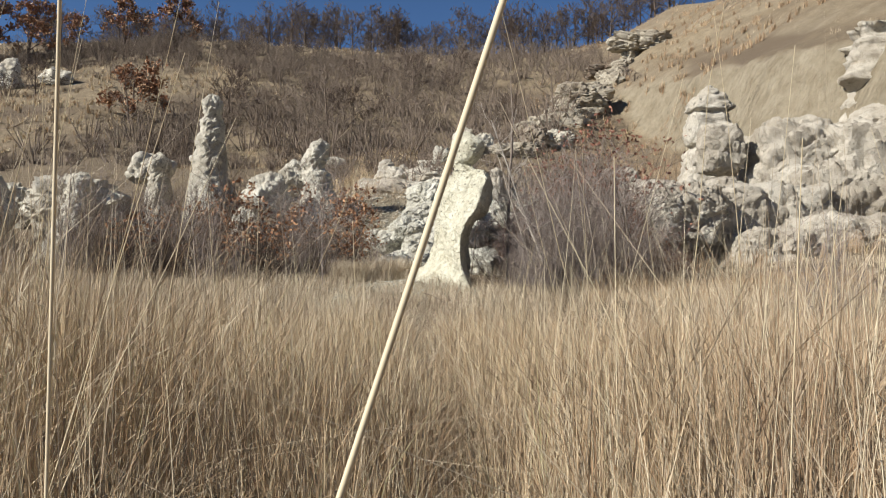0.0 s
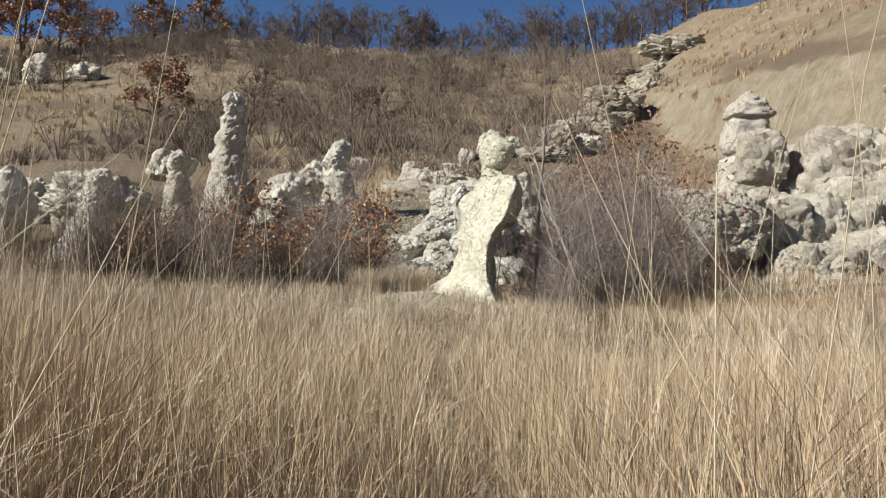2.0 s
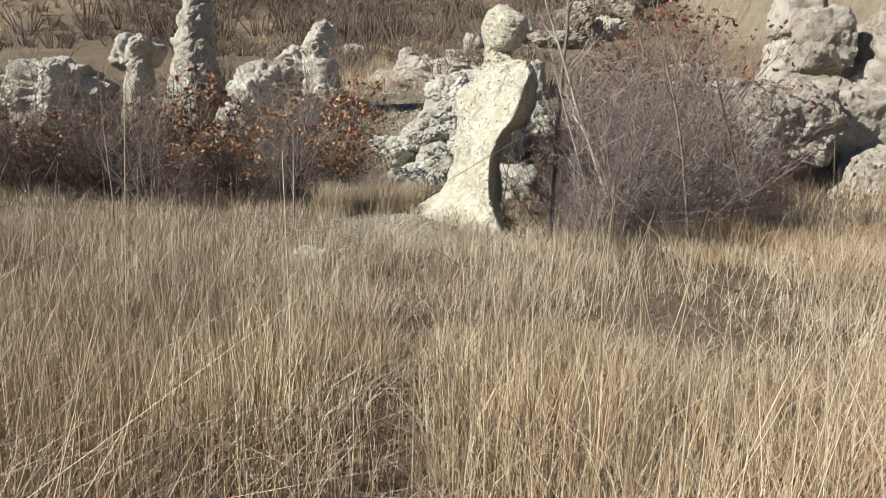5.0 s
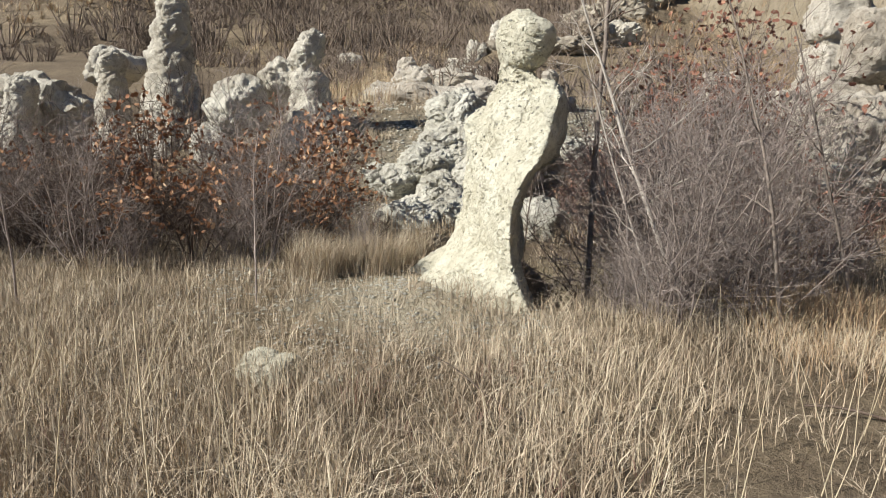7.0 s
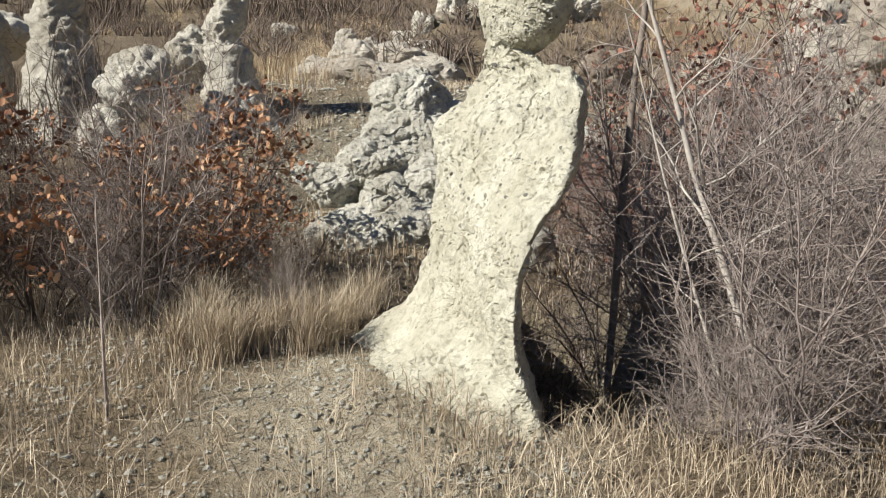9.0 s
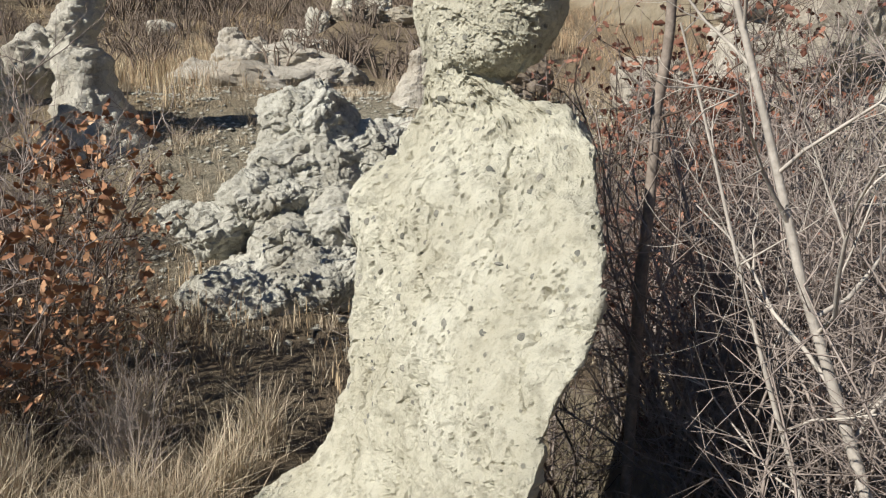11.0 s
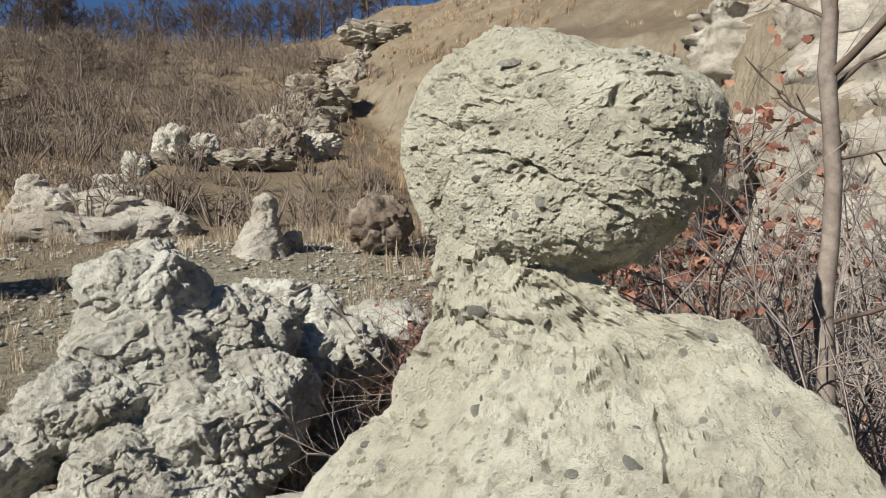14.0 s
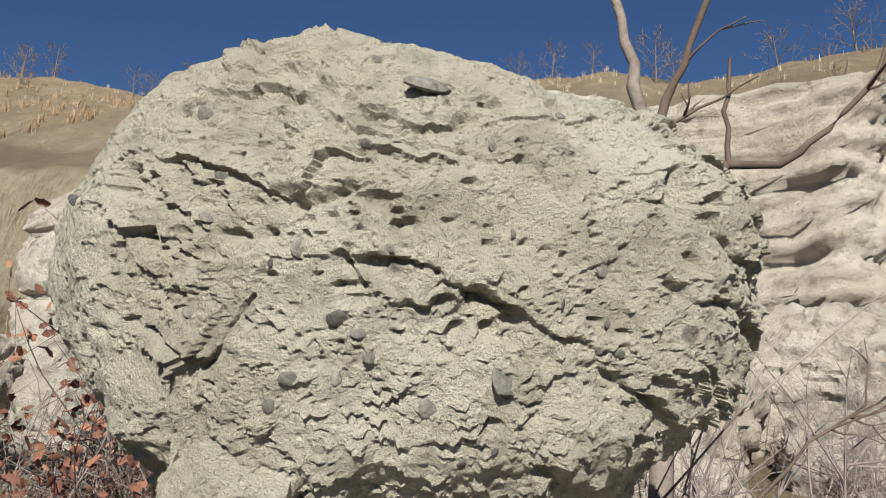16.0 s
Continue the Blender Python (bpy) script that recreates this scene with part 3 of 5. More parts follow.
def build_hoodoo():
    base = thing("balanced_hoodoo", HX, HY, 0, "pale conglomerate hoodoo column with a boulder balanced on its neck", "hoodoo")
    # height, then the plan: rear left corner's x, front right corner's x and y, rear right corner's x
    rows = [(0.30, -1.55, 0.66, -1.46, 0.55), (0.85, -1.05, 0.52, -1.32, 0.44), (1.12, -0.62, 0.38, -1.20, 0.40), (1.38, -0.36, 0.27, -1.14, 0.38), (1.68, -0.23, 0.25, -1.13, 0.36), (1.90, -0.22, 0.28, -1.12, 0.40),
            (2.08, -0.20, 0.36, -1.07, 0.50), (2.20, -0.21, 0.46, -1.00, 0.66), (2.38, -0.21, 0.53, -0.89, 0.73), (2.55, -0.19, 0.57, -0.68, 0.75), (2.70, -0.03, 0.63, -0.45, 0.74), (2.84, 0.05, 0.60, -0.22, 0.68), (2.93, 0.08, 0.44, -0.06, 0.50), (3.02, 0.08, 0.36, 0.02, 0.40), (3.14, 0.12, 0.30, 0.08, 0.34)]
    col = part("column", column_mesh(rows), base)
    boul = part("boulder", boulder_mesh(8), base, "rounded pale cracked boulder with grey pebbles")
    rng = random.Random(4)
    shapes = []
    for n in range(5):
        shapes.append(rock_mesh("pebble", (1, 0.8 + 0.1 * n, 0.8), 40 + n, M_pebble, 2, 0, 0.2, 0.05, 0.02, 1.0, 0.0, 1.0))

    def stud(tree, owner, origin, way, r, flat=0.0):
        hit, normal, _, _ = tree.ray_cast(origin, way)
        if hit is None:
            return
        ob = part("pebble", rng.choice(shapes), owner)
        ob.location = hit - normal * r * 0.17
        q = normal.to_track_quat("Z", "Y").to_euler()
        ob.rotation_euler = (q.x, q.y, q.z + (0.0 if flat else rng.uniform(0, 1.0)))
        ob.scale = (r, r * (flat or rng.uniform(0.7, 1.0)), r * 0.3)

    def tree_of(ob):
        me = ob.data
        return BVHTree.FromPolygons([x.co.copy() for x in me.vertices], [tuple(x.vertices) for x in me.polygons])

    bt, ct = tree_of(boul), tree_of(col)
    mid = Vector((BOULDER_MID.x, BOULDER_MID.y, 0))
    for u, z, r in ((-0.094, 3.200, 0.0115), (-0.075, 3.186, 0.008), (-0.064, 3.165, 0.009), (-0.140, 3.146, 0.011), (-0.011, 3.118, 0.01), (0.057, 3.142, 0.014), (-0.069, 3.365, 0.007), (-0.238, 3.406, 0.01), (0.15, 3.245, 0.006), (0.05, 3.08, 0.006), (-0.16, 3.12, 0.007)):
        stud(bt, boul, mid + FACE_U * (u + 0.05) + FACE_N * 2 + Vector((0, 0, z)), -FACE_N, r)
    stud(bt, boul, mid + FACE_U * 0.034 + FACE_N * 2 + Vector((0, 0, 3.430)), -FACE_N, 0.027, 0.42)
    for n in range(26):
        way = Vector((rng.uniform(-0.2, 1), rng.uniform(0.2, 1), 0)).normalized()
        stud(bt, boul, mid - way * 2 + Vector((rng.uniform(-0.3, 0.3), rng.uniform(-0.3, 0.3), rng.uniform(3.05, 3.55))), way, rng.uniform(0.004, 0.009))
    for n in range(190):
        way = Vector((rng.uniform(-0.3, 1), rng.uniform(0.15, 1), -0.25)).normalized()
        stud(ct, col, Vector((0.25, 0.1, 0)) - way * 2 + Vector((rng.uniform(-0.6, 0.6), rng.uniform(-0.4, 0.4), rng.uniform(1.0, 2.9) + 0.5)), way, rng.choice((0.006, 0.008, 0.010, 0.013, 0.018, 0.024)))


build_hoodoo()


def boulder(name, x, y, size, seed, material, label, category="rock", sink=0.3, level=5, turn=0.0, z=None, **kw):
    ob = new(name, rock_mesh(name, size, seed, material, level, turn, **kw))
    ob.location = (x, y, (land_at(x, y) + size[2] * (1 - 2 * sink)) if z is None else z)
    return tagged(ob, label, category)


def tower(name, x, y, top, prof, material, seed, label, foot=None, **kw):
    """A standing rock from a little below the ground to the height `top`; prof: (share of height, dx, dy, half x, half y)."""
    low = (land_at(x, y) if foot is None else foot) - 0.25
    rows = [(s * (top - low), a, b, c, d) for s, a, b, c, d in prof]
    ob = new(name, loft_mesh(name, rows, material, seed, kw.pop("na", 72), kw.pop("nz", 100), **kw))
    ob.location = (x, y, low)
    return tagged(ob, label, "rock")


# hoodoos and rocks beyond the balanced one
tower("tall_hoodoo", -7.45, 24.0, 6.0, [(0, 0.1, 0, 1.1, 1.0), (0.25, 0.06, 0, 0.78, 0.8), (0.40, -0.02, 0, 0.60, 0.6), (0.47, 0.0, 0, 0.52, 0.52), (0.54, -0.04, 0, 0.54, 0.54), (0.60, 0.02, 0, 0.45, 0.46), (0.67, 0.0, 0, 0.46, 0.46), (0.73, 0.05, 0, 0.37, 0.38), (0.79, 0.03, 0, 0.37, 0.37), (0.84, 0.07, 0, 0.26, 0.27), (0.89, 0.05, 0, 0.33, 0.34), (0.95, 0.03, 0, 0.31, 0.30), (1, 0.05, 0, 0.05, 0.05)],
      M_far, 11, "tall slender pale hoodoo with ringed ledges and a knob top", lump=0.10, plate=0.09, fine=0.015, flat=2.6, scale=0.5)
tower("leaning_hoodoo", -13.0, 26.5, 3.75, [(0, -0.3, 0, 1.3, 1.0), (0.3, -0.1, 0, 0.75, 0.7), (0.55, 0.1, 0, 0.50, 0.5), (0.8, 0.25, 0, 0.42, 0.42), (0.93, 0.3, 0, 0.40, 0.4), (1, 0.3, 0, 0.05, 0.05)],
      M_far, 12, "pale leaning hoodoo pillar among dark brush", lump=0.16, plate=0.08, fine=0.015, flat=2.4, scale=0.5)
tower("capped_hoodoo", -4.0, 23.1, 4.55, [(0, 0.15, 0, 0.95, 0.8), (0.22, 0.10, 0, 0.66, 0.6), (0.42, 0.0, 0, 0.46, 0.45), (0.58, -0.05, 0, 0.44, 0.42), (0.66, -0.1, 0, 0.26, 0.3), (0.74, -0.12, 0, 0.36, 0.36), (0.86, 0.0, 0, 0.34, 0.34), (0.95, 0.05, 0, 0.26, 0.28), (1, 0.05, 0, 0.04, 0.04)],
      M_far, 13, "pale hoodoo with an overhanging rounded cap stone", lump=0.14, plate=0.08, fine=0.015, flat=2.0, scale=0.45)
boulder("round_rock", -5.2, 22.0, (0.62, 0.55, 0.62), 14, M_far, "rounded pale rock outcrop beside a capped hoodoo", z=2.85, lump=0.3, plate=0.08, foot=1.0)
boulder("round_rock", -5.6, 21.6, (0.45, 0.45, 0.6), 15, M_far, "small pale rock stub below the rounded outcrop", z=1.9, lump=0.3, plate=0.08, foot=1.0)
boulder("ledge_rock", -4.75, 23.4, (0.5, 0.5, 0.5), 16, M_far, "weathered pale ledge joined to the capped hoodoo", z=3.45, lump=0.3, plate=0.08, foot=1.6)
tower("stub_hoodoo", -9.5, 25.2, 4.35, [(0, 0, 0, 0.9, 0.8), (0.4, 0, 0, 0.5, 0.5), (0.7, 0, 0, 0.36, 0.36), (0.8, 0, 0, 0.30, 0.3), (0.9, 0, 0, 0.38, 0.38), (1, 0, 0, 0.06, 0.06)],
      M_far, 17, "short grey hoodoo stub with a knob", lump=0.12, plate=0.08, fine=0.015, flat=2.4, scale=0.45)
boulder("pale_outcrop", -14.8, 30.0, (2.0, 1.4, 1.25), 18, M_far, "low pale grooved outcrop above a dark hollow", z=2.75, lump=0.34, plate=0.14, flat=2.6, foot=1.6)
boulder("pale_outcrop", -18.6, 31.0, (2.0, 1.4, 1.2), 19, M_far, "low pale grooved outcrop on the brushy slope", z=2.5, lump=0.34, plate=0.14, flat=2.6, foot=1.6)
boulder("pale_outcrop", -16.5, 27.5, (0.9, 0.9, 1.6), 20, M_far, "pale rock stump in the brush", z=2.2, lump=0.26, plate=0.06, foot=1.6)
boulder("pale_outcrop", -11.4, 29.0, (0.8, 0.9, 0.6), 21, M_far, "grey lumpy rock beside the pale outcrop", z=4.1, lump=0.3, plate=0.06, foot=1.6)

# cluster of white knobs behind the mound
for n, (x, y, z, sx, sz) in enumerate(((-2.77, 29.4, 4.30, 0.30, 0.32), (-2.15, 29.4, 4.12, 0.27, 0.30), (-2.52, 29.3, 3.72, 0.80, 0.58), (-1.45, 29.3, 3.78, 0.80, 0.52), (-3.54, 29.0, 3.58, 0.36, 0.28), (-0.75, 29.4, 3.70, 0.55, 0.40), (-3.0, 29.0, 3.35, 0.6, 0.4))):
    boulder("knob_rock", x, y, (sx, sx * 0.9, sz), 30 + n, M_white, "white knobby rock of a weathered cluster", z=z, lump=0.22, plate=0.07, fine=0.04, foot=1.6)
boulder("slab_rock", -2.3, 28.0, (1.75, 1.0, 0.60), 38, M_white, "white slab at the foot of the knobby cluster", z=3.22, lump=0.22, plate=0.07, fine=0.03, foot=1.6)
boulder("slab_rock", -0.6, 28.4, (1.0, 0.9, 0.50), 39, M_white, "low white slab trailing off the knobby cluster", z=3.42, lump=0.22, plate=0.07, fine=0.03, foot=1.6)

# the grey mound and the slabs at its foot
for n, (x, y, z, sx, sy, sz, turn, label) in enumerate((
        (-0.60, 19.45, 2.66, 0.56, 0.6, 0.50, 20, "pale domed rock topping the grey mound"),
        (0.08, 19.35, 2.28, 0.58, 0.6, 0.42, -15, "grey crinkled rock shoulder below the dome"),
        (-0.54, 19.2, 2.22, 0.72, 0.6, 0.44, 5, "grey crinkled rock ledge under the dome"),
        (-0.06, 18.5, 1.66, 0.62, 0.6, 0.50, -30, "pale knobby rock lobe of the mound"),
        (-0.98, 18.75, 1.88, 0.52, 0.5, 0.40, 10, "grey knobby rock lump at the mound's side"),
        (-0.68, 18.3, 1.52, 0.46, 0.45, 0.36, 40, "grey lump between the mound's lobes"),
        (-1.44, 18.6, 1.66, 0.40, 0.4, 0.28, 0, "grey low rock beside the mound"),
        (-1.81, 18.6, 1.78, 0.20, 0.2, 0.18, 0, "small dark-sided stone beside the mound"),
        (-1.04, 18.0, 1.08, 0.66, 0.5, 0.46, 8, "grey shaded ledge at the mound's foot"),
        (-0.34, 17.95, 1.26, 0.48, 0.45, 0.42, 0, "grey shaded lump at the mound's foot"),
        (-0.30, 18.95, 1.95, 0.60, 0.5, 0.42, 25, "grey creased rock filling the mound's middle"),
        (0.28, 18.95, 1.85, 0.50, 0.5, 0.42, 60, "grey cracked rock at the mound's shoulder"))):
    boulder("mound_rock", x, y, (sx, sy, sz), 41 + 3 * n, M_mound, label, level=7 if sx > 0.45 else 6, z=z, turn=turn, lump=0.20, plate=0.06, fine=0.032, knob=0.03, flat=1.7, foot=1.6)
boulder("mound_slab", 0.65, 20.2, (0.62, 0.7, 0.42), 46, M_mound, "pale low slab stepping down from the slope", level=6, z=2.36, lump=0.2, plate=0.08, fine=0.04, knob=0.05, foot=1.6)
boulder("mound_slab", 1.02, 19.7, (0.55, 0.6, 0.40), 56, M_mound, "pale crusted slab on the bare slope", level=6, z=2.05, lump=0.2, plate=0.08, fine=0.04, knob=0.05, foot=1.6)
boulder("mound_slab", 1.75, 20.6, (0.7, 0.8, 0.48), 47, M_mound, "pale rounded ledge on the bare slope", level=5, z=2.0, lump=0.26, plate=0.05, fine=0.022, knob=0.09, foot=1.3)
boulder("mound_slab", 0.55, 17.2, (0.6, 0.55, 0.40), 48, M_mound, "pale low ledge below the bare slope", level=5, z=1.2, lump=0.26, plate=0.05, fine=0.022, knob=0.09, foot=1.3)
boulder("skirt_rock", -1.25, 11.35, (0.22, 0.2, 0.12), 49, M_hoodoo, "small pale stone bedded in dry grass", sink=0.35, lump=0.25, plate=0.06)

tower("cone_rock", 1.1, 25.2, 3.98, [(0, 0, 0, 0.62, 0.5), (0.35, 0, 0, 0.42, 0.38), (0.6, 0.04, 0, 0.27, 0.25), (0.78, 0.07, 0, 0.22, 0.22), (0.92, 0.07, 0, 0.20, 0.2), (1, 0.06, 0, 0.04, 0.04)],
      M_white, 51, "small white cone-shaped rock on the bare slope", lump=0.14, plate=0.08, fine=0.03, scale=0.3, na=56, nz=60)
boulder("small_stone", 1.65, 25.6, (0.22, 0.22, 0.22), 52, M_white, "small white stone beside the cone rock", sink=0.2, lump=0.25)
boulder("lichen_rock", 3.08, 25.0, (0.60, 0.52, 0.52), 53, M_dark, "brown lichen-covered boulder on the grassy slope", z=3.44, lump=0.22, plate=0.08, foot=1.3)
for n, (x, y, z, sx, sz) in enumerate(((0.0, 36.8, 6.05, 0.56, 0.78), (0.94, 36.7, 6.08, 0.46, 0.56), (0.48, 36.0, 5.45, 1.1, 0.5), (-1.0, 35.5, 5.28, 0.40, 0.55), (3.26, 36.0, 6.3, 0.6, 0.55), (2.3, 35.6, 5.66, 1.1, 0.4), (-1.5, 34.0, 4.66, 0.5, 0.42), (-1.0, 32.6, 4.3, 0.6, 0.4), (4.4, 36.5, 6.3, 0.7, 0.5))):
    boulder("ridge_rock", x, y, (sx, sx * 0.8, sz), 60 + n, M_dark if n == 4 else M_ridge if n in (2, 5) else M_far, "pale knobby rock along the ridge line" if n != 4 else "pale rock with a dark weathered side on the ridge line", z=z, lump=0.26, plate=0.10, fine=0.05, foot=1.6, box=0.3)
boulder("far_stone", -6.5, 39.4, (0.55, 0.5, 0.35), 70, M_far, "pale stone in the dry grass of the slope", sink=0.25, lump=0.25)
boulder("far_outcrop", -40.3, 66.6, (1.2, 1.0, 1.9), 71, M_far, "pale outcrop high on the brushy hillside", sink=0.3, lump=0.3, plate=0.06)
boulder("far_outcrop", -36.5, 67.5, (1.6, 1.0, 0.9), 72, M_far, "pale low outcrop high on the brushy hillside", sink=0.3, lump=0.3, plate=0.06)
boulder("far_outcrop", -43.5, 65.5, (1.6, 1.0, 1.0), 73, M_far, "pale broken outcrop on the brushy hillside", sink=0.3, lump=0.3, plate=0.06)

# rocky ridge climbing to the dark slab
_rng = random.Random(8)
for n in range(110):
    k = n / 109
    y = 40 + 20 * k + _rng.uniform(-1.2, 1.2)
    x = float(np.interp(y, [36, 42, 49, 55, 60, 66], [2.2, 3.3, 5.6, 8.4, 10.8, 13.5])) + _rng.uniform(-0.9, 1.8)
    s = _rng.uniform(0.2, 0.62) * (0.8 + 0.5 * k)
    boulder("ridge_block", x, y, (s * 1.5, s, s * _rng.uniform(0.55, 0.9)), 80 + n, M_ridge, "broken pale block of the rocky ridge", sink=0.50, level=4, turn=_rng.uniform(0, 180), lump=0.22, plate=0.10, fine=0.05, flat=2.2, box=0.55, foot=1.6)
boulder("dark_slab", 10.8, 60.0, (1.9, 1.3, 0.55), 120, M_dark, "dark weathered slab capping the rocky ridge", z=land_at(10.8, 60) + 0.3, lump=0.22, plate=0.1, box=0.5, foot=1.3)
boulder("ridge_ledge", 13.0, 60.0, (2.6, 1.3, 0.9), 121, M_ridge, "layered pale ledge below the silt cliff", sink=0.2, lump=0.25, plate=0.12, flat=3.0, box=0.5)
boulder("ridge_ledge", 7.6, 52.0, (2.0, 1.3, 0.9), 122, M_ridge, "layered pale ledge on the rocky ridge", sink=0.25, lump=0.25, plate=0.12, flat=3.0, box=0.5)

# block pillar and white rocks on the east side
tower("block_pillar", 7.8, 25.7, 6.65, [(0, 0, 0, 1.2, 1.0), (0.25, 0, 0, 0.80, 0.75), (0.42, 0, 0, 0.66, 0.66), (0.48, 0.02, 0, 0.52, 0.52), (0.52, 0, 0, 0.68, 0.65), (0.72, 0, 0, 0.64, 0.62), (0.77, 0, 0, 0.56, 0.55), (0.80, 0.02, 0, 0.70, 0.65), (0.90, 0.05, 0, 0.50, 0.5), (1, 0, 0, 0.08, 0.08)],
      M_white, 130, "white blocky pillar with a cracked cap", lump=0.10, plate=0.08, fine=0.02, flat=2.2, scale=0.65, squash=0.5)
for n, (x, y, sx, sy, sz, z) in enumerate(((5.0, 18.0, 0.75, 0.8, 0.75, 2.35), (5.9, 19.0, 1.1, 1.0, 1.2, 2.0), (7.4, 19.4, 1.2, 1.1, 1.3, 1.9), (8.9, 20.0, 1.3, 1.1, 1.4, 2.3), (9.0, 22.0, 1.5, 1.2, 1.6, 3.4), (10.8, 21.5, 1.5, 1.2, 1.8, 3.2), (6.6, 17.6, 0.9, 0.9, 0.8, 1.3), (8.2, 17.9, 1.1, 0.9, 0.9, 1.5), (5.2, 21.5, 0.6, 0.6, 0.5, 2.9), (4.4, 22.4, 0.55, 0.5, 0.45, 3.3), (11.5, 18.5, 1.6, 1.4, 1.6, 2.6), (6.9, 21.7, 0.6, 0.6, 0.7, 4.2), (9.6, 15.8, 0.8, 0.8, 0.7, 1.8), (10.8, 13.9, 0.9, 0.9, 0.7, 2.3))):
    boulder("white_rock", x, y, (sx, sy, sz), 140 + n, M_white, "white eroded rock bank at the gully's edge", z=z, level=6 if n < 8 else 5, lump=0.17, plate=0.06, fine=0.016, flat=3.0, box=0.5, foot=1.3)
for n, (x, y, sx, sz) in enumerate(((11.6, 16.4, 1.5, 1.2), (13.4, 14.0, 1.6, 1.5), (12.6, 19.2, 1.4, 1.3), (13.6, 11.4, 1.5, 1.2), (11.0, 12.2, 1.0, 0.8))):
    boulder("white_rock", x, y, (sx, sx, sz), 230 + n, M_white, "white eroded rock below the layered cliff", sink=0.3, level=6, lump=0.2, plate=0.055, fine=0.016, flat=3.0, box=0.5, foot=1.3)
for n, (x, y, s) in enumerate(((12.9, 32.8, 0.9), (11.6, 31.0, 0.7), (9.6, 30.5, 0.6), (14.0, 27.6, 1.0), (6.9, 21.7, 0.75))):
    boulder("pale_rock", x, y, (s, s, s * 0.7), 160 + n, M_white, "rounded pale rock below the silt slope", sink=0.48, level=4, lump=0.18, plate=0.06, foot=1.3)


# layered white cliff
def cliff_block(x, y, w, d, z0, z1, turn, seed):
    """A stretch of cliff: standing strata with fluted, broken face."""
    nz, na = 70, 60
    V = []
    for k in range(nz):
        h = k / (nz - 1)
        z = z0 + (z1 - z0) * h
        inset = 0.25 * d * h ** 1.5
        ledge = 0.45 * noise.noise(Vector((seed, 0, z * 1.7))) + 0.2 * noise.noise(Vector((seed, 5, z * 5.0)))
        for a in range(na):
            b = 2 * math.pi * a / na
            c0, s0 = math.cos(b), math.sin(b)
            ex = abs(c0) ** 0.55 * (1 if c0 >= 0 else -1)
            ey = abs(s0) ** 0.55 * (1 if s0 >= 0 else -1)
            p = Vector((ex * (w - inset), ey * (d - inset), z))
            flute = 0.5 * noise.noise(Vector((p.x * 0.9 + seed, p.y * 0.9, z * 0.15))) + rock_relief(p, 1.6, seed, 0.10, 0.12, 0.03, 3.2)
            V.append((p.x + c0 * (flute + ledge), p.y + s0 * (flute + ledge), z + 0.2 * flute))
    V.append((0, 0, z1))
    i = np.arange(nz - 1)[:, None] * na
    j = np.arange(na)[None]
    k = (j + 1) % na
    q = np.stack([i + j, i + k, i + na + k, i + na + j], -1).reshape(-1, 4)
    top = (nz - 1) * na
    cap = np.stack([top + np.arange(na), top + (np.arange(na) + 1) % na, np.full(na, len(V) - 1)], 1)
    ob = new("white_cliff", mesh_tris("white_cliff", np.array(V), np.vstack([quads_to_tris(q), cap]), M_white, True))
    ob.matrix_basis = pose(x, y, 0, 0, 0, turn)
    tagged(ob, "layered white cliff face with fluted broken strata", "cliff", "stretches of the white cliff")


for n, (x, y, w, d, z1, turn) in enumerate(((16.6, 31.8, 3.0, 2.0, 10.0, 62), (16.4, 26.5, 3.0, 2.0, 10.3, 82), (16.2, 21.0, 3.2, 2.0, 10.0, 95), (16.6, 15.5, 3.2, 2.0, 9.3, 88), (17.6, 10.0, 3.2, 2.0, 9.2, 92))):
    cliff_block(x, y, w, d, 2.0, z1, turn, 170 + n)


# ---- branches ----
class Sticks:
    """Tapered three-sided sticks, gathered into one mesh."""

    def __init__(self):
        self.v, self.t = [], []

    def add(self, pts, radii, sides=3):
        base = len(self.v)
        for n, p in enumerate(pts):
            way = (pts[min(n + 1, len(pts) - 1)] - pts[max(n - 1, 0)]).normalized()
            a = way.orthogonal().normalized()
            b = way.cross(a)
            for k in range(sides):
                g = 2 * math.pi * k / sides
                self.v.append(p + (a * math.cos(g) + b * math.sin(g)) * radii[n])
        for n in range(len(pts) - 1):
            for k in range(sides):
                k2 = (k + 1) % sides
                i = base + n * sides
                self.t += [(i + k, i + k2, i + sides + k2), (i + k, i + sides + k2, i + sides + k)]

    def mesh(self, name, material, smooth=True):
        return mesh_tris(name, np.array([tuple(x) for x in self.v]), np.array(self.t), material, smooth)


def limb(rng, start, way, length, r0, r1, wander, seg=4, lift=0.0):
    pts, radii, p, d = [start], [r0], start, way.normalized()
    for n in range(seg):
        d = (d + Vector((rng.gauss(0, wander), rng.gauss(0, wander), rng.gauss(0, wander) + lift))).normalized()
        p = p + d * (length / seg)
        pts.append(p)
        radii.append(r0 + (r1 - r0) * (n + 1) / seg)
    return pts, radii


def fork(rng, way, spread):
    side = way.orthogonal().normalized()
    side.rotate(Matrix.Rotation(rng.uniform(0, 2 * math.pi), 3, way))
    return (way * math.cos(spread) + side * math.sin(spread)).normalized()


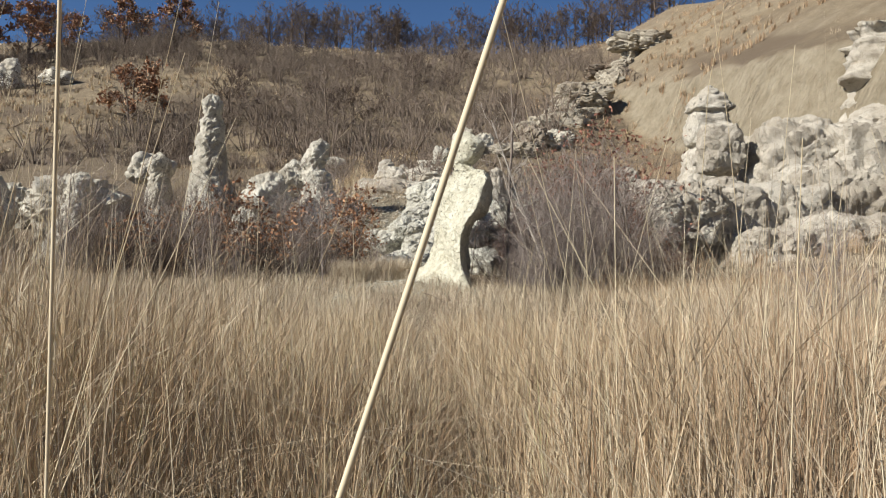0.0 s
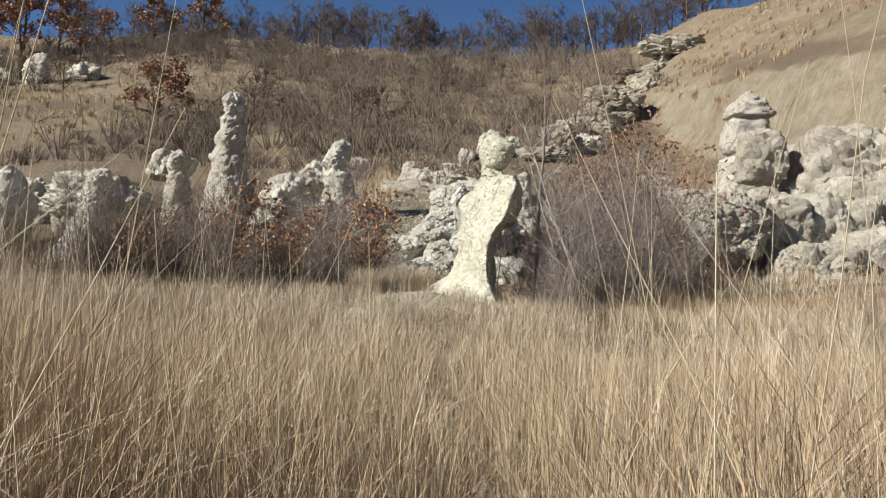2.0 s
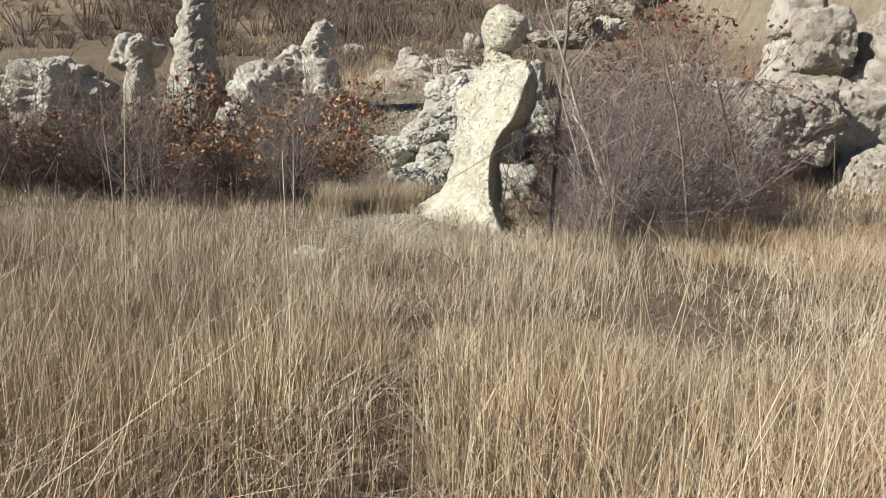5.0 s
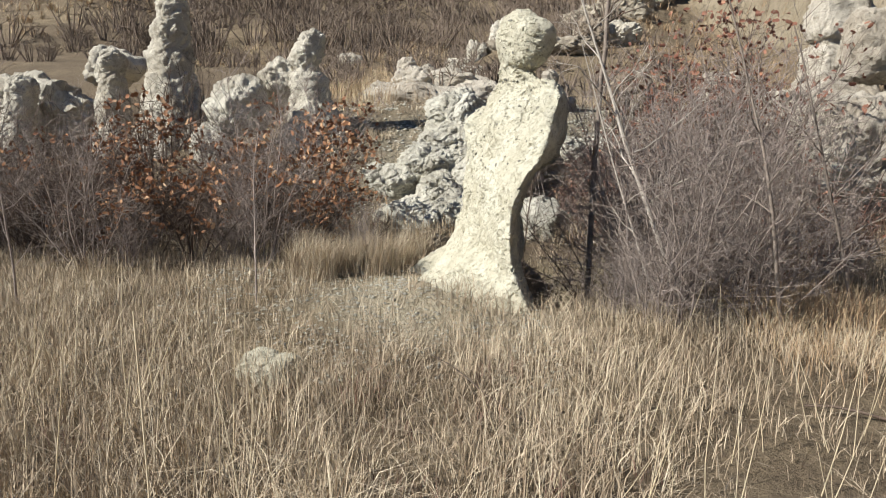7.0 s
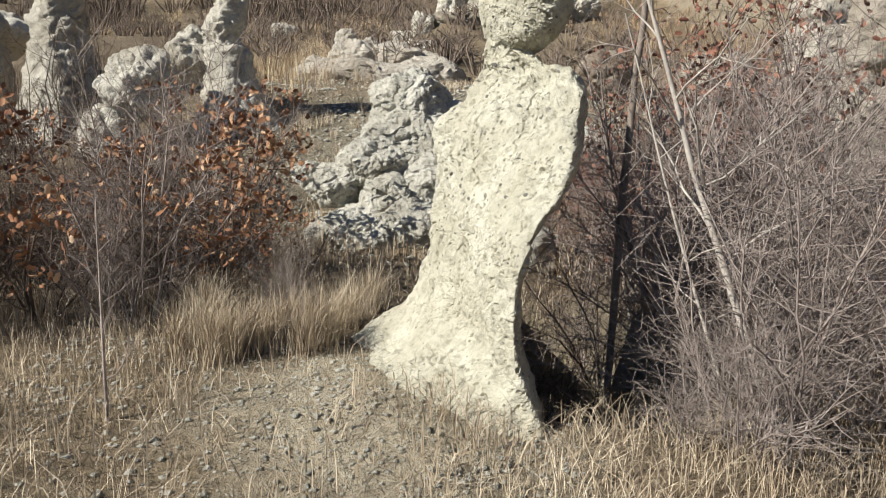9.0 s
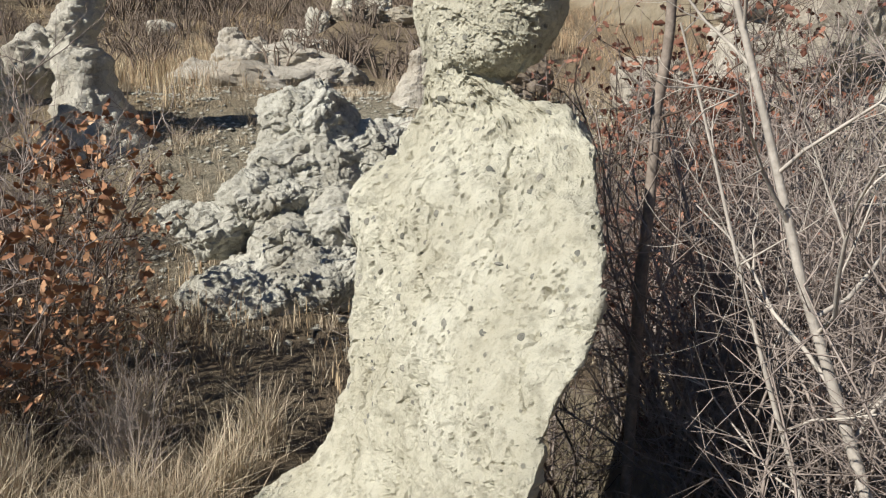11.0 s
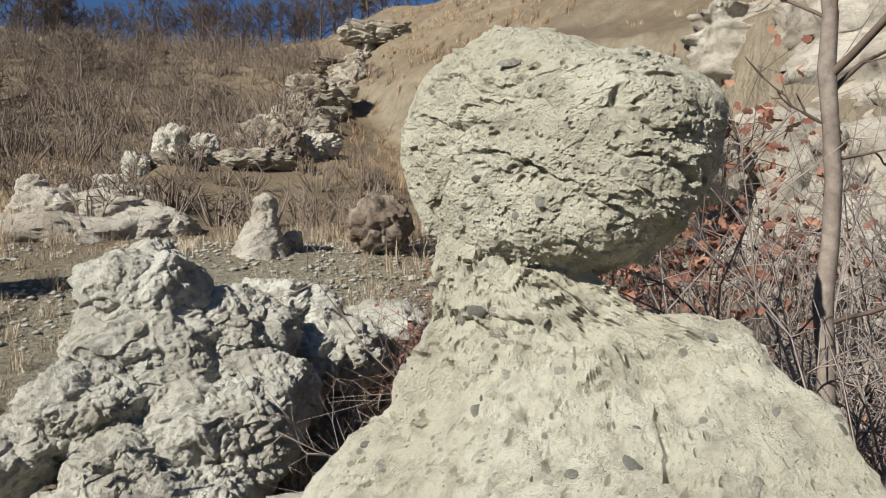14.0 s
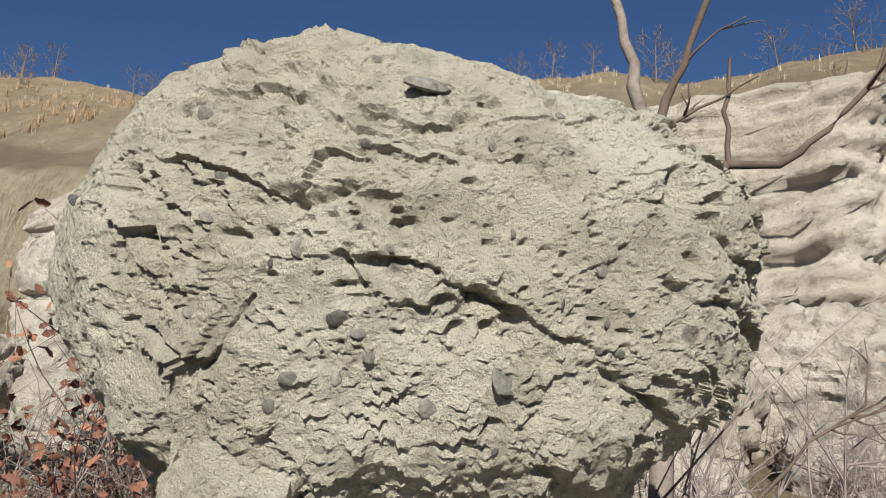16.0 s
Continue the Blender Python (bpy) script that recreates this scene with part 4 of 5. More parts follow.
def leaf_mesh(name, spots, rng, material, size):
    """Small lobed, folded leaves at the given places."""
    V, T = [], []
    outline = ((0.0, 0.0), (0.28, 0.18), (0.22, 0.42), (0.34, 0.62), (0.16, 0.86), (0.0, 1.0), (-0.16, 0.86), (-0.34, 0.62), (-0.22, 0.42), (-0.28, 0.18))
    for p in spots:
        s = size * rng.uniform(0.6, 1.2)
        turn = Euler((rng.uniform(0, 6.3), rng.uniform(0, 6.3), rng.uniform(0, 6.3))).to_matrix()
        bend = rng.uniform(0.1, 0.5)
        b = len(V)
        for x, y in outline:
            V.append(tuple(p + turn @ Vector((x * s * 0.9, y * s, (abs(x) * bend + y * y * bend * 0.4) * s))))
        V.append(tuple(p + turn @ Vector((0, 0.5 * s, 0))))
        T += [(b + k, b + (k + 1) % 10, b + 10) for k in range(10)]
    return mesh_tris(name, np.array(V), np.array(T), material)


def shrub(seed, height, stems, dense, label, material=None, leaves=0, leaf_mat=None, leaf_size=0.06, spread=0.6, thick=0.012, name="bare_shrub", leaf_low=0.2):
    rng = random.Random(seed)
    W, spots, stems_made = Sticks(), [], []
    for n in range(stems):
        g = rng.uniform(0, 2 * math.pi)
        tilt = rng.uniform(0.05, spread)
        way = Vector((math.cos(g) * tilt, math.sin(g) * tilt, 1)).normalized()
        ln = height * rng.uniform(0.55, 1.0)
        pts, rr = limb(rng, Vector((math.cos(g) * 0.12 * height * 0.4, math.sin(g) * 0.12 * height * 0.4, -0.1)), way, ln, thick * rng.uniform(0.6, 1.2), thick * 0.25, 0.13, 7, 0.03)
        S = Sticks()
        S.add(pts, rr, 4)
        stems_made.append(S)
        for k in range(dense):
            u = rng.uniform(0.15, 1.0)
            i = min(int(u * 7), 6)
            p = pts[i].lerp(pts[i + 1], u * 7 - i)
            d = fork(rng, (pts[i + 1] - pts[i]).normalized(), rng.uniform(0.5, 1.3))
            l2 = ln * rng.uniform(0.12, 0.36) * (1.25 - 0.6 * u)
            q, r2 = limb(rng, p, d, l2, thick * 0.36, thick * 0.14, 0.25, 2, 0.06)
            W.add(q, r2, 3)
            for m in range(3):
                j = rng.randint(1, 2)
                e = fork(rng, d, rng.uniform(0.5, 1.2))
                q2, r3 = limb(rng, q[j], e, l2 * rng.uniform(0.25, 0.6), thick * 0.18, thick * 0.07, 0.25, 1, 0.04)
                W.add(q2, r3, 3)
                if p.z > leaf_low * height:
                    spots.append(q2[-1])
                    spots.append(q2[1])
    ob = thing(name, 0, 0, 0, label, "shrub")
    for S in stems_made:
        part("stem", S.mesh("stem", material or M_twig), ob)
    tagged(part("twig_tangle", W.mesh("twig_tangle", material or M_twig), ob), kind="stuff")
    if leaves:
        rng.shuffle(spots)
        part("foliage", leaf_mesh("foliage", spots[:leaves], rng, leaf_mat or M_leaf, leaf_size), ob, "dry brown leaves")["kind"] = "stuff"
    return ob


def place(ob, x, y, s=1.0, turn=0.0, z=None, tilt=0.0):
    return copy_thing(ob, Matrix.LocRotScale((x, y, land_at(x, y) if z is None else z), Euler((radians(tilt), 0, radians(turn))), (s, s, s)))


def settle(ob, x, y, s=1.0, turn=0.0):
    ob.matrix_basis = Matrix.LocRotScale((x, y, land_at(x, y)), Euler((0, 0, radians(turn))), (s, s, s))
    return ob


BARE = "tangled leafless grey shrub in the dry thicket"
bare_a = settle(shrub(1, 2.3, 10, 24, BARE), 2.0, 14.2)
bare_b = settle(shrub(2, 2.5, 9, 24, BARE, spread=0.9), 2.6, 14.0, 1.0, 40)
bare_c = settle(shrub(3, 1.7, 12, 22, BARE, spread=1.1, thick=0.009), 2.2, 12.9, 1.0, 80)
oak_a = settle(shrub(4, 1.7, 6, 14, "leafless shrub still holding orange-brown oak leaves", M_darktwig, 800, M_leaf, 0.065, 0.5, name="oak_shrub"), -2.0, 15.0)
oak_b = settle(shrub(5, 1.5, 6, 13, "low oak shrub with clusters of withered leaves", M_darktwig, 450, M_leaf, 0.065, 0.8, name="oak_shrub"), -3.1, 14.6, 1.0, 60)
dark_a = settle(shrub(6, 1.7, 9, 17, "dark tangled leafless shrub", M_darktwig, spread=0.9, thick=0.010), -3.6, 16.0)
red_a = settle(shrub(7, 2.7, 7, 16, "young tree shoot with red-brown dry leaves", M_darktwig, 700, M_redleaf, 0.07, 0.3, name="red_leaf_shrub", leaf_low=0.4), 2.65, 16.9)

red_b = settle(shrub(8, 1.9, 9, 16, "leafless red-brown shrub with a few withered leaves", M_redtwig, 120, M_redleaf, 0.05, 0.8, name="red_shrub"), 3.6, 14.9)
light_d = settle(shrub(9, 1.7, 8, 8, "dark tangled leafless shrub", M_darktwig, spread=0.9, thick=0.014), -9.0, 21.0)
_rng = random.Random(21)
# thicket east of the balanced hoodoo
for n in range(56):
    x = _rng.uniform(1.1, 4.4)
    y = _rng.uniform(12.2, 18.5)
    if x < 1.45 and y < 15.4 or (x < 1.9 and y < 12.7):
        continue
    if y > 14 and float(vnoise(x * 0.7, y * 0.7, 71)) < -0.25:
        continue
    if x > 0.5 + 0.22 * (y - 2.3) or (x > 2.1 and y < 13.4):
        continue
    place(_rng.choice((bare_a, bare_b, bare_c, red_b)), x, y, _rng.choice((0.45, 0.6, 0.75, 0.9, 1.05)), _rng.uniform(0, 360))
for n in range(28):
    x, y = _rng.uniform(1.7, 4.4), _rng.uniform(14.2, 19.5)
    place(_rng.choice((bare_a, red_b, red_b)), x, y, _rng.uniform(0.85, 1.25) if x < 0.5 + 0.21 * (y - 2.3) else 0.4, _rng.uniform(0, 360))
for n in range(5):
    place(_rng.choice((bare_a, bare_b, bare_c)), _rng.uniform(8, 12), _rng.uniform(12, 15), _rng.uniform(0.7, 1.2), _rng.uniform(0, 360))
# dark shrubs added to fill and blacken the shaded hollow behind the column
for x, y, s, r in ((0.75, 13.9, 1.0, 0), (0.95, 14.4, 1.1, 80), (0.70, 14.7, 1.15, 190), (1.10, 14.9, 1.2, 260), (0.85, 15.3, 1.2, 30), (1.25, 15.6, 1.2, 140), (0.5, 15.1, 1.0, 310), (1.15, 13.9, 0.9, 220)):
    place(dark_a, x, y, s, r)
# thicket west of it
for n in range(20):
    x, y = _rng.uniform(-5.6, -2.2), _rng.uniform(14.0, 16.6)
    place(dark_a, x, y, _rng.uniform(0.7, 1.05), _rng.uniform(0, 360))
for n in range(70):
    x = _rng.uniform(-8.5, -2.1)
    y = _rng.uniform(13.9, 20.0)
    if x > -3.2 and y > 16.6 or x > -2.6 and y < 14.6:
        continue
    place(_rng.choice((dark_a, dark_a, bare_c, bare_a)), x, y, _rng.uniform(0.5, 1.1), _rng.uniform(0, 360))
for x, y, s, r in ((1.42, 12.85, 0.7, 10), (1.6, 12.7, 0.75, 120), (1.45, 13.3, 0.8, 220), (1.5, 14.9, 0.9, 300), (1.5, 14.3, 0.95, 80), (1.48, 13.75, 0.85, 160), (1.75, 13.1, 0.9, 200), (1.8, 13.9, 1.0, 20), (1.55, 12.95, 0.62, 250), (1.15, 12.78, 0.45, 70), (1.34, 12.62, 0.6, 190)):
    place(bare_c if s < 0.65 else bare_b, x, y, s, r)
for x, y, s, r in ((-2.1, 16.0, 1.25, 0), (-2.4, 16.9, 1.3, 50), (-1.95, 15.2, 0.75, 90), (-2.9, 15.6, 1.0, 70), (-4.0, 16.0, 1.25, 200), (-3.9, 14.2, 0.8, 130), (-4.6, 15.4, 1.0, 20), (-5.6, 14.6, 0.9, 300)):
    place(oak_a if s > 0.82 else oak_b, x, y, s, r)
for n in range(46):
    place(light_d, _rng.uniform(-18, -6), _rng.uniform(18, 27), _rng.uniform(0.8, 1.3), _rng.uniform(0, 360))
for x, y, s, r in ((2.15, 17.7, 0.95, 40), (2.75, 17.2, 1.2, 200), (3.05, 16.6, 1.15, 100), (3.4, 17.3, 1.15, 300), (2.5, 16.2, 0.9, 20), (3.4, 18.6, 0.8, 150), (4.6, 19.5, 0.7, 10)):
    place(red_a, x, y, s, r)
for x, y, s, r in ((-2.3, 15.5, 0.5, 0), (-2.5, 16.3, 0.6, 90), (-1.9, 16.4, 0.5, 200), (-2.2, 17.2, 0.55, 300), (-2.75, 17.3, 0.6, 130), (-1.65, 15.9, 0.4, 60), (-1.5, 16.8, 0.42, 20)):
    place(dark_a, x, y, s, r)
# on the far side of the field
for n in range(7):
    place(_rng.choice((bare_a, bare_c)), _rng.uniform(4.2, 9), _rng.uniform(7.5, 11), _rng.uniform(0.6, 0.95), _rng.uniform(0, 360))


# ---- trees ----
def tree(name, seed, height, trunk, label, material, levels=3, boughs=9, start=0.3, spread=0.8, twig_len=0.35, leaves=0, leaf_mat=None, leaf_size=0.09, lean=(0, 0), tube=7, forks=3, rmin=0.0, wander=0.035, taper=0.25):
    rng = random.Random(seed)
    T, B, W, spots, boughs_made = Sticks(), Sticks(), Sticks(), [], []
    pts, rr = limb(rng, Vector((0, 0, -0.3)), Vector((lean[0], lean[1], 1)), height, trunk, trunk * taper, wander, 12)
    T.add(pts, rr, tube)

    def grow(p, d, ln, r, level):
        seg = 5 if level == 1 or not rmin else 2
        q, r2 = limb(rng, p, d, ln, r, r * 0.35, 0.16, seg, 0.07)
        r2 = [max(x, rmin) for x in r2]
        if level == 1:
            B.add(q, r2, 5)
            boughs_made.append(Sticks())
            boughs_made[-1].add(q, r2, 5)
        else:
            W.add(q, r2, 3)
        if level >= levels:
            spots.append(q[-1])
            spots.append(q[seg // 2])
            return
        for k in range(forks + (1 if level == 1 else 0)):
            i = rng.randint(max(1, seg // 2), seg)
            grow(q[i], fork(rng, (q[i] - q[i - 1]).normalized(), rng.uniform(0.4, 0.9)), ln * rng.uniform(0.4, 0.65), r * 0.42, level + 1)

    for n in range(boughs):
        u = start + (1 - start) * (n + rng.random()) / boughs
        i = min(int(u * 12), 11)
        p = pts[i].lerp(pts[i + 1], u * 12 - i)
        g = n * 2.4 + rng.uniform(-0.5, 0.5)
        d = Vector((math.cos(g), math.sin(g), 1.1 - spread + u * 0.6)).normalized()
        grow(p, d, height * twig_len * (1.25 - 0.7 * u) * rng.uniform(0.8, 1.2), rr[i] * 0.5, 1)
    ob = thing(name, 0, 0, 0, label, "tree")
    part("trunk", T.mesh("trunk", material), ob)
    if rmin:
        tagged(part("crown", B.mesh("crown", material), ob), kind="stuff")
    else:
        for S in boughs_made:
            part("bough", S.mesh("bough", material), ob)
    if W.v:
        tagged(part("twig_tangle", W.mesh("twig_tangle", material), ob), kind="stuff")
    if leaves:
        rng.shuffle(spots)
        many = [p + Vector((rng.gauss(0, 0.12), rng.gauss(0, 0.12), rng.gauss(0, 0.12))) for p in (spots * (1 + leaves // max(1, len(spots))))[:leaves]]
        part("foliage", leaf_mesh("foliage", many, rng, leaf_mat or M_leaf, leaf_size), ob, "withered brown leaves")["kind"] = "stuff"
    return ob


# the small tree and sapling by the balanced hoodoo
def small_tree(x, y):
    """Slim trunk that forks above the boulder, with crooked boughs; heights are above the trunk's foot."""
    rng = random.Random(31)
    ob = thing("small_bare_tree", x, y, land_at(x, y), "small leafless grey-barked tree forking beside the hoodoo", "tree")
    foot = Vector((x, y, land_at(x, y)))

    def stem(name, pts, r0, r1, twigs=0, tlen=0.2, mat=None):
        pts = [Vector(p) - foot for p in pts]
        fine = []
        for a, b in zip(pts, pts[1:]):
            for k in range(3):
                fine.append(a.lerp(b, k / 3) + Vector((rng.gauss(0, 0.004), rng.gauss(0, 0.004), 0)))
        fine.append(pts[-1])
        n = len(fine) - 1
        rr = [(r0 + (r1 - r0) * i / n) * (1.12 if i % 4 == 3 else 1.0) for i in range(n + 1)]
        S = Sticks()
        S.add(fine, rr, 9 if r0 > 0.01 else 6)
        ob2 = part(name, S.mesh(name, mat or M_bark), ob)
        W = Sticks()
        for k in range(twigs):
            i = rng.randint(n // 3, n)
            d = (fine[i] - fine[i - 1]).normalized()
            q, r2 = limb(rng, fine[i], fork(rng, d, rng.uniform(0.5, 1.0)), tlen * rng.uniform(0.4, 1.0), 0.0035, 0.0012, 0.14, 5, 0.06)
            W.add(q, r2, 4)
            if rng.random() < 0.6:
                q, r2 = limb(rng, q[3], fork(rng, (q[3] - q[2]).normalized(), 0.7), tlen * 0.35, 0.002, 0.0009, 0.14, 3)
                W.add(q, r2, 4)
        if W.v:
            tagged(part("twig_tangle", W.mesh("twig_tangle", M_darktwig), ob2), kind="stuff")

    g = foot.z
    stem("trunk", [(x, y, g - 0.3), (x + 0.01, y, 2.2), (x + 0.03, y, 2.75), (x + 0.05, y - 0.005, 3.2), (x + 0.06, y, 3.62)], 0.026, 0.019)
    f = Vector((x + 0.06, y, 3.60))
    stem("bough", [f, f + Vector((-0.004, 0.025, 0.16)), f + Vector((-0.01, 0.05, 0.32)), f + Vector((-0.03, 0.12, 0.75)), f + Vector((-0.05, 0.16, 1.25))], 0.016, 0.004, 7, 0.3)
    stem("bough", [f, f + Vector((0.008, -0.035, 0.12)), f + Vector((0.02, -0.085, 0.24)), f + Vector((0.06, -0.20, 0.60)), f + Vector((0.08, -0.24, 1.0))], 0.011, 0.003, 6, 0.3, M_darktwig)
    stem("bough", [f + Vector((0, 0, -0.14)), f + Vector((0.03, -0.14, -0.02)), f + Vector((0.05, -0.23, -0.03)), f + Vector((0.09, -0.32, 0.04)), f + Vector((0.14, -0.42, 0.16)), f + Vector((0.2, -0.5, 0.4))], 0.011, 0.003, 6, 0.25, M_darktwig)
    stem("bough", [f + Vector((0.03, -0.14, -0.02)), f + Vector((0.035, -0.145, 0.09)), f + Vector((0.03, -0.16, 0.2))], 0.006, 0.003, 1, 0.1, M_darktwig)
    stem("bough", [f + Vector((0, 0, 0.0)), f + Vector((-0.03, 0.10, 0.07)), f + Vector((-0.05, 0.15, 0.10)), f + Vector((-0.07, 0.22, 0.13))], 0.006, 0.002, 4, 0.06, M_darktwig)
    stem("bough", [f + Vector((0, 0, -0.18)), f + Vector((0.14, 0.03, -0.09)), f + Vector((0.32, 0.08, -0.02)), f + Vector((0.55, 0.12, 0.12))], 0.008, 0.002, 6, 0.2, M_darktwig)
    stem("bough", [f + Vector((0, 0, 0.05)), f + Vector((0.02, -0.10, 0.10)), f + Vector((0.03, -0.21, 0.15))], 0.004, 0.0015, 3, 0.08, M_darktwig)
    stem("bough", [f + Vector((-0.01, 0, -0.35)), f + Vector((0.09, -0.04, -0.33)), f + Vector((0.16, -0.03, -0.37))], 0.005, 0.0015, 2, 0.06, M_darktwig)
    stem("bough", [f + Vector((-0.01, 0, -0.27)), f + Vector((-0.07, 0.05, -0.21)), f + Vector((-0.12, 0.10, -0.13))], 0.005, 0.0015, 3, 0.07, M_darktwig)
    stem("bough", [f + Vector((-0.03, 0, -0.75)), f + Vector((0.05, -0.12, -0.70)), f + Vector((0.15, -0.24, -0.55)), f + Vector((0.24, -0.34, -0.48))], 0.006, 0.002, 6, 0.2, M_darktwig)


small_tree(1.0, 14.02)
sap = tree("sapling", 32, 2.4, 0.012, "thin leafless sapling on the pale slope", M_darktwig, 2, 6, 0.3, 0.6, 0.25)
settle(sap, 0.36, 15.16)
settle(tree("leaning_sapling", 61, 3.1, 0.028, "pale leaning leafless sapling in the thicket", M_palebark, 3, 10, 0.35, 0.7, 0.25, lean=(-0.37, 0.1), wander=0.02), 1.8, 12.95)
settle(tree("leaning_sapling", 62, 2.6, 0.014, "thin pale leaning sapling beside the hoodoo", M_palebark, 3, 9, 0.3, 0.7, 0.25, lean=(-0.42, 0.1), wander=0.02), 1.62, 13.1)
for x, y, h, sd in ((2.35, 12.6, 2.9, 34), (3.1, 13.2, 2.7, 35), (1.5, 15.2, 2.3, 36)):
    settle(tree("sapling", sd, h, 0.020, "slim leafless grey sapling in the thicket", M_bark, 3, 9, 0.3, 0.7, 0.25, lean=(random.Random(sd).uniform(-0.35, 0.15), 0)), x, y)
for x, y, h, sd in ((-1.85, 12.9, 1.5, 37), (-3.6, 12.4, 1.9, 38), (5.5, 9.5, 2.6, 39), (4.6, 8.2, 2.4, 40), (-6.2, 13.5, 2.2, 42)):
    settle(tree("sapling", sd, h, 0.012, "thin leafless sapling standing in dry grass", M_twig, 3, 8, 0.3, 0.75, 0.25, lean=(random.Random(sd).uniform(-0.2, 0.2), 0)), x, y)

far_a = tree("hilltop_tree", 51, 5.5, 0.16, "leafless dark tree on the hilltop skyline", M_darktwig, 4, 12, 0.12, 0.45, 0.42, tube=5, rmin=0.024, forks=3)
far_b = tree("hilltop_tree", 52, 4.6, 0.13, "leafless dark tree on the hilltop skyline", M_darktwig, 4, 12, 0.06, 0.6, 0.5, tube=5, rmin=0.024, forks=3)
far_c = tree("hillside_tree", 53, 4.0, 0.10, "leafless brown tree on the brushy hillside", M_fartwig, 4, 10, 0.1, 0.7, 0.45, tube=5, rmin=0.016, forks=2)
oak_t = tree("brown_oak", 54, 6.0, 0.20, "oak tree keeping its withered orange-brown leaves", M_darktwig, 4, 9, 0.25, 0.7, 0.38, 1500, M_leaf, 0.30, tube=5, rmin=0.02)
oak_s = tree("brown_oak", 55, 3.2, 0.12, "low oak bush keeping its withered orange-brown leaves", M_darktwig, 4, 10, 0.1, 0.9, 0.5, 1800, M_leaf, 0.26, tube=5, rmin=0.02)
settle(far_a, -14.0, 106, 1.0)
settle(far_b, -11.0, 107, 1.0)
settle(far_c, -9.3, 52.0, 1.0)
settle(oak_t, -46.5, 80, 1.0)
settle(oak_s, -24.0, 55.0, 1.0)
_rng = random.Random(77)
for x, y, s in ((-53, 84, 1.1), (-50, 79, 1.0), (-57, 82, 1.2), (-40, 88, 0.9), (-35, 90, 0.95), (-44, 86, 0.7)):
    place(oak_t, x, y, s, _rng.uniform(0, 360))
for n in range(96):
    x = -62 + 92 * n / 95 + _rng.uniform(-5, 5)
    y = 107 - 0.10 * max(0, x) ** 1.2 + _rng.uniform(-4, 6)
    place(far_a if n % 2 else far_b, x, y, _rng.uniform(0.6, 1.1), _rng.uniform(0, 360))
for n in range(150):
    x, y = _rng.uniform(-56, 10), _rng.uniform(46, 104)
    if float(vnoise(x * 0.07, y * 0.09, 15)) + _rng.uniform(-0.5, 0.5) < -0.05:
        continue
    place(far_c if n % 3 else far_b, x, y, _rng.uniform(0.35, 0.85) * (0.75 if n % 3 == 0 else 1.0), _rng.uniform(0, 360))
# crest of the eastern hill
for n in range(26):
    k = n / 25
    x = 20 + 16 * k + _rng.uniform(-1.5, 1.5)
    y = 66 - 62 * k + _rng.uniform(-2, 2)
    place(far_c, x + 2, y, _rng.uniform(0.35, 0.6), _rng.uniform(0, 360))


# ---- brush and grass: nobody could count these ----
def brush_field(name, spots, rng, material, label, h0, h1, stems):
    S = Sticks()
    for x, y in spots:
        z = land_at(x, y)
        h = rng.uniform(h0, h1)
        for k in range(stems):
            g = rng.uniform(0, 6.283)
            t = rng.uniform(0.1, 1.0)
            p0 = Vector((x + math.cos(g) * 0.15 * h, y + math.sin(g) * 0.15 * h, z - 0.1))
            p1 = p0 + Vector((math.cos(g) * t * h * 0.45, math.sin(g) * t * h * 0.45, h * rng.uniform(0.4, 0.75)))
            p2 = p1 + Vector((rng.gauss(0, 0.18) * h, rng.gauss(0, 0.18) * h, h * rng.uniform(0.1, 0.35)))
            w = 0.012 + 0.006 * h
            S.add([p0, p1, p2], [w * 1.6, w, w * 0.4], 3)
            p3 = p1 + Vector((rng.gauss(0, 0.25) * h, rng.gauss(0, 0.25) * h, h * rng.uniform(0.0, 0.3)))
            S.add([p1, p3], [w * 0.8, w * 0.3], 3)
    tagged(new(name, S.mesh(name, material, False)), label, "brush", kind="stuff")


_rng = random.Random(91)


def hill_spots(count, x0, x1, y0, y1, keep):
    out = []
    while len(out) < count:
        x, y = _rng.uniform(x0, x1), _rng.uniform(y0, y1)
        if float(vnoise(x * 0.07, y * 0.09, 15)) + _rng.uniform(-0.4, 0.4) > keep:
            out.append((x, y))
    return out


brush_field("hillside_brush", hill_spots(1300, -62, 14, 42, 108, 0.12), _rng, M_fartwig, "grey-brown leafless brush covering the far hillside", 0.8, 2.4, 12)
brush_field("slope_brush", hill_spots(260, -24, 6, 28, 44, 0.0), _rng, M_fartwig, "low brown leafless brush on the middle slope", 0.5, 1.2, 12)
brush_field("east_brush", hill_spots(240, 8, 36, 8, 64, 0.15), _rng, M_fartwig, "low grey brush on the eastern slope", 0.3, 0.9, 10)


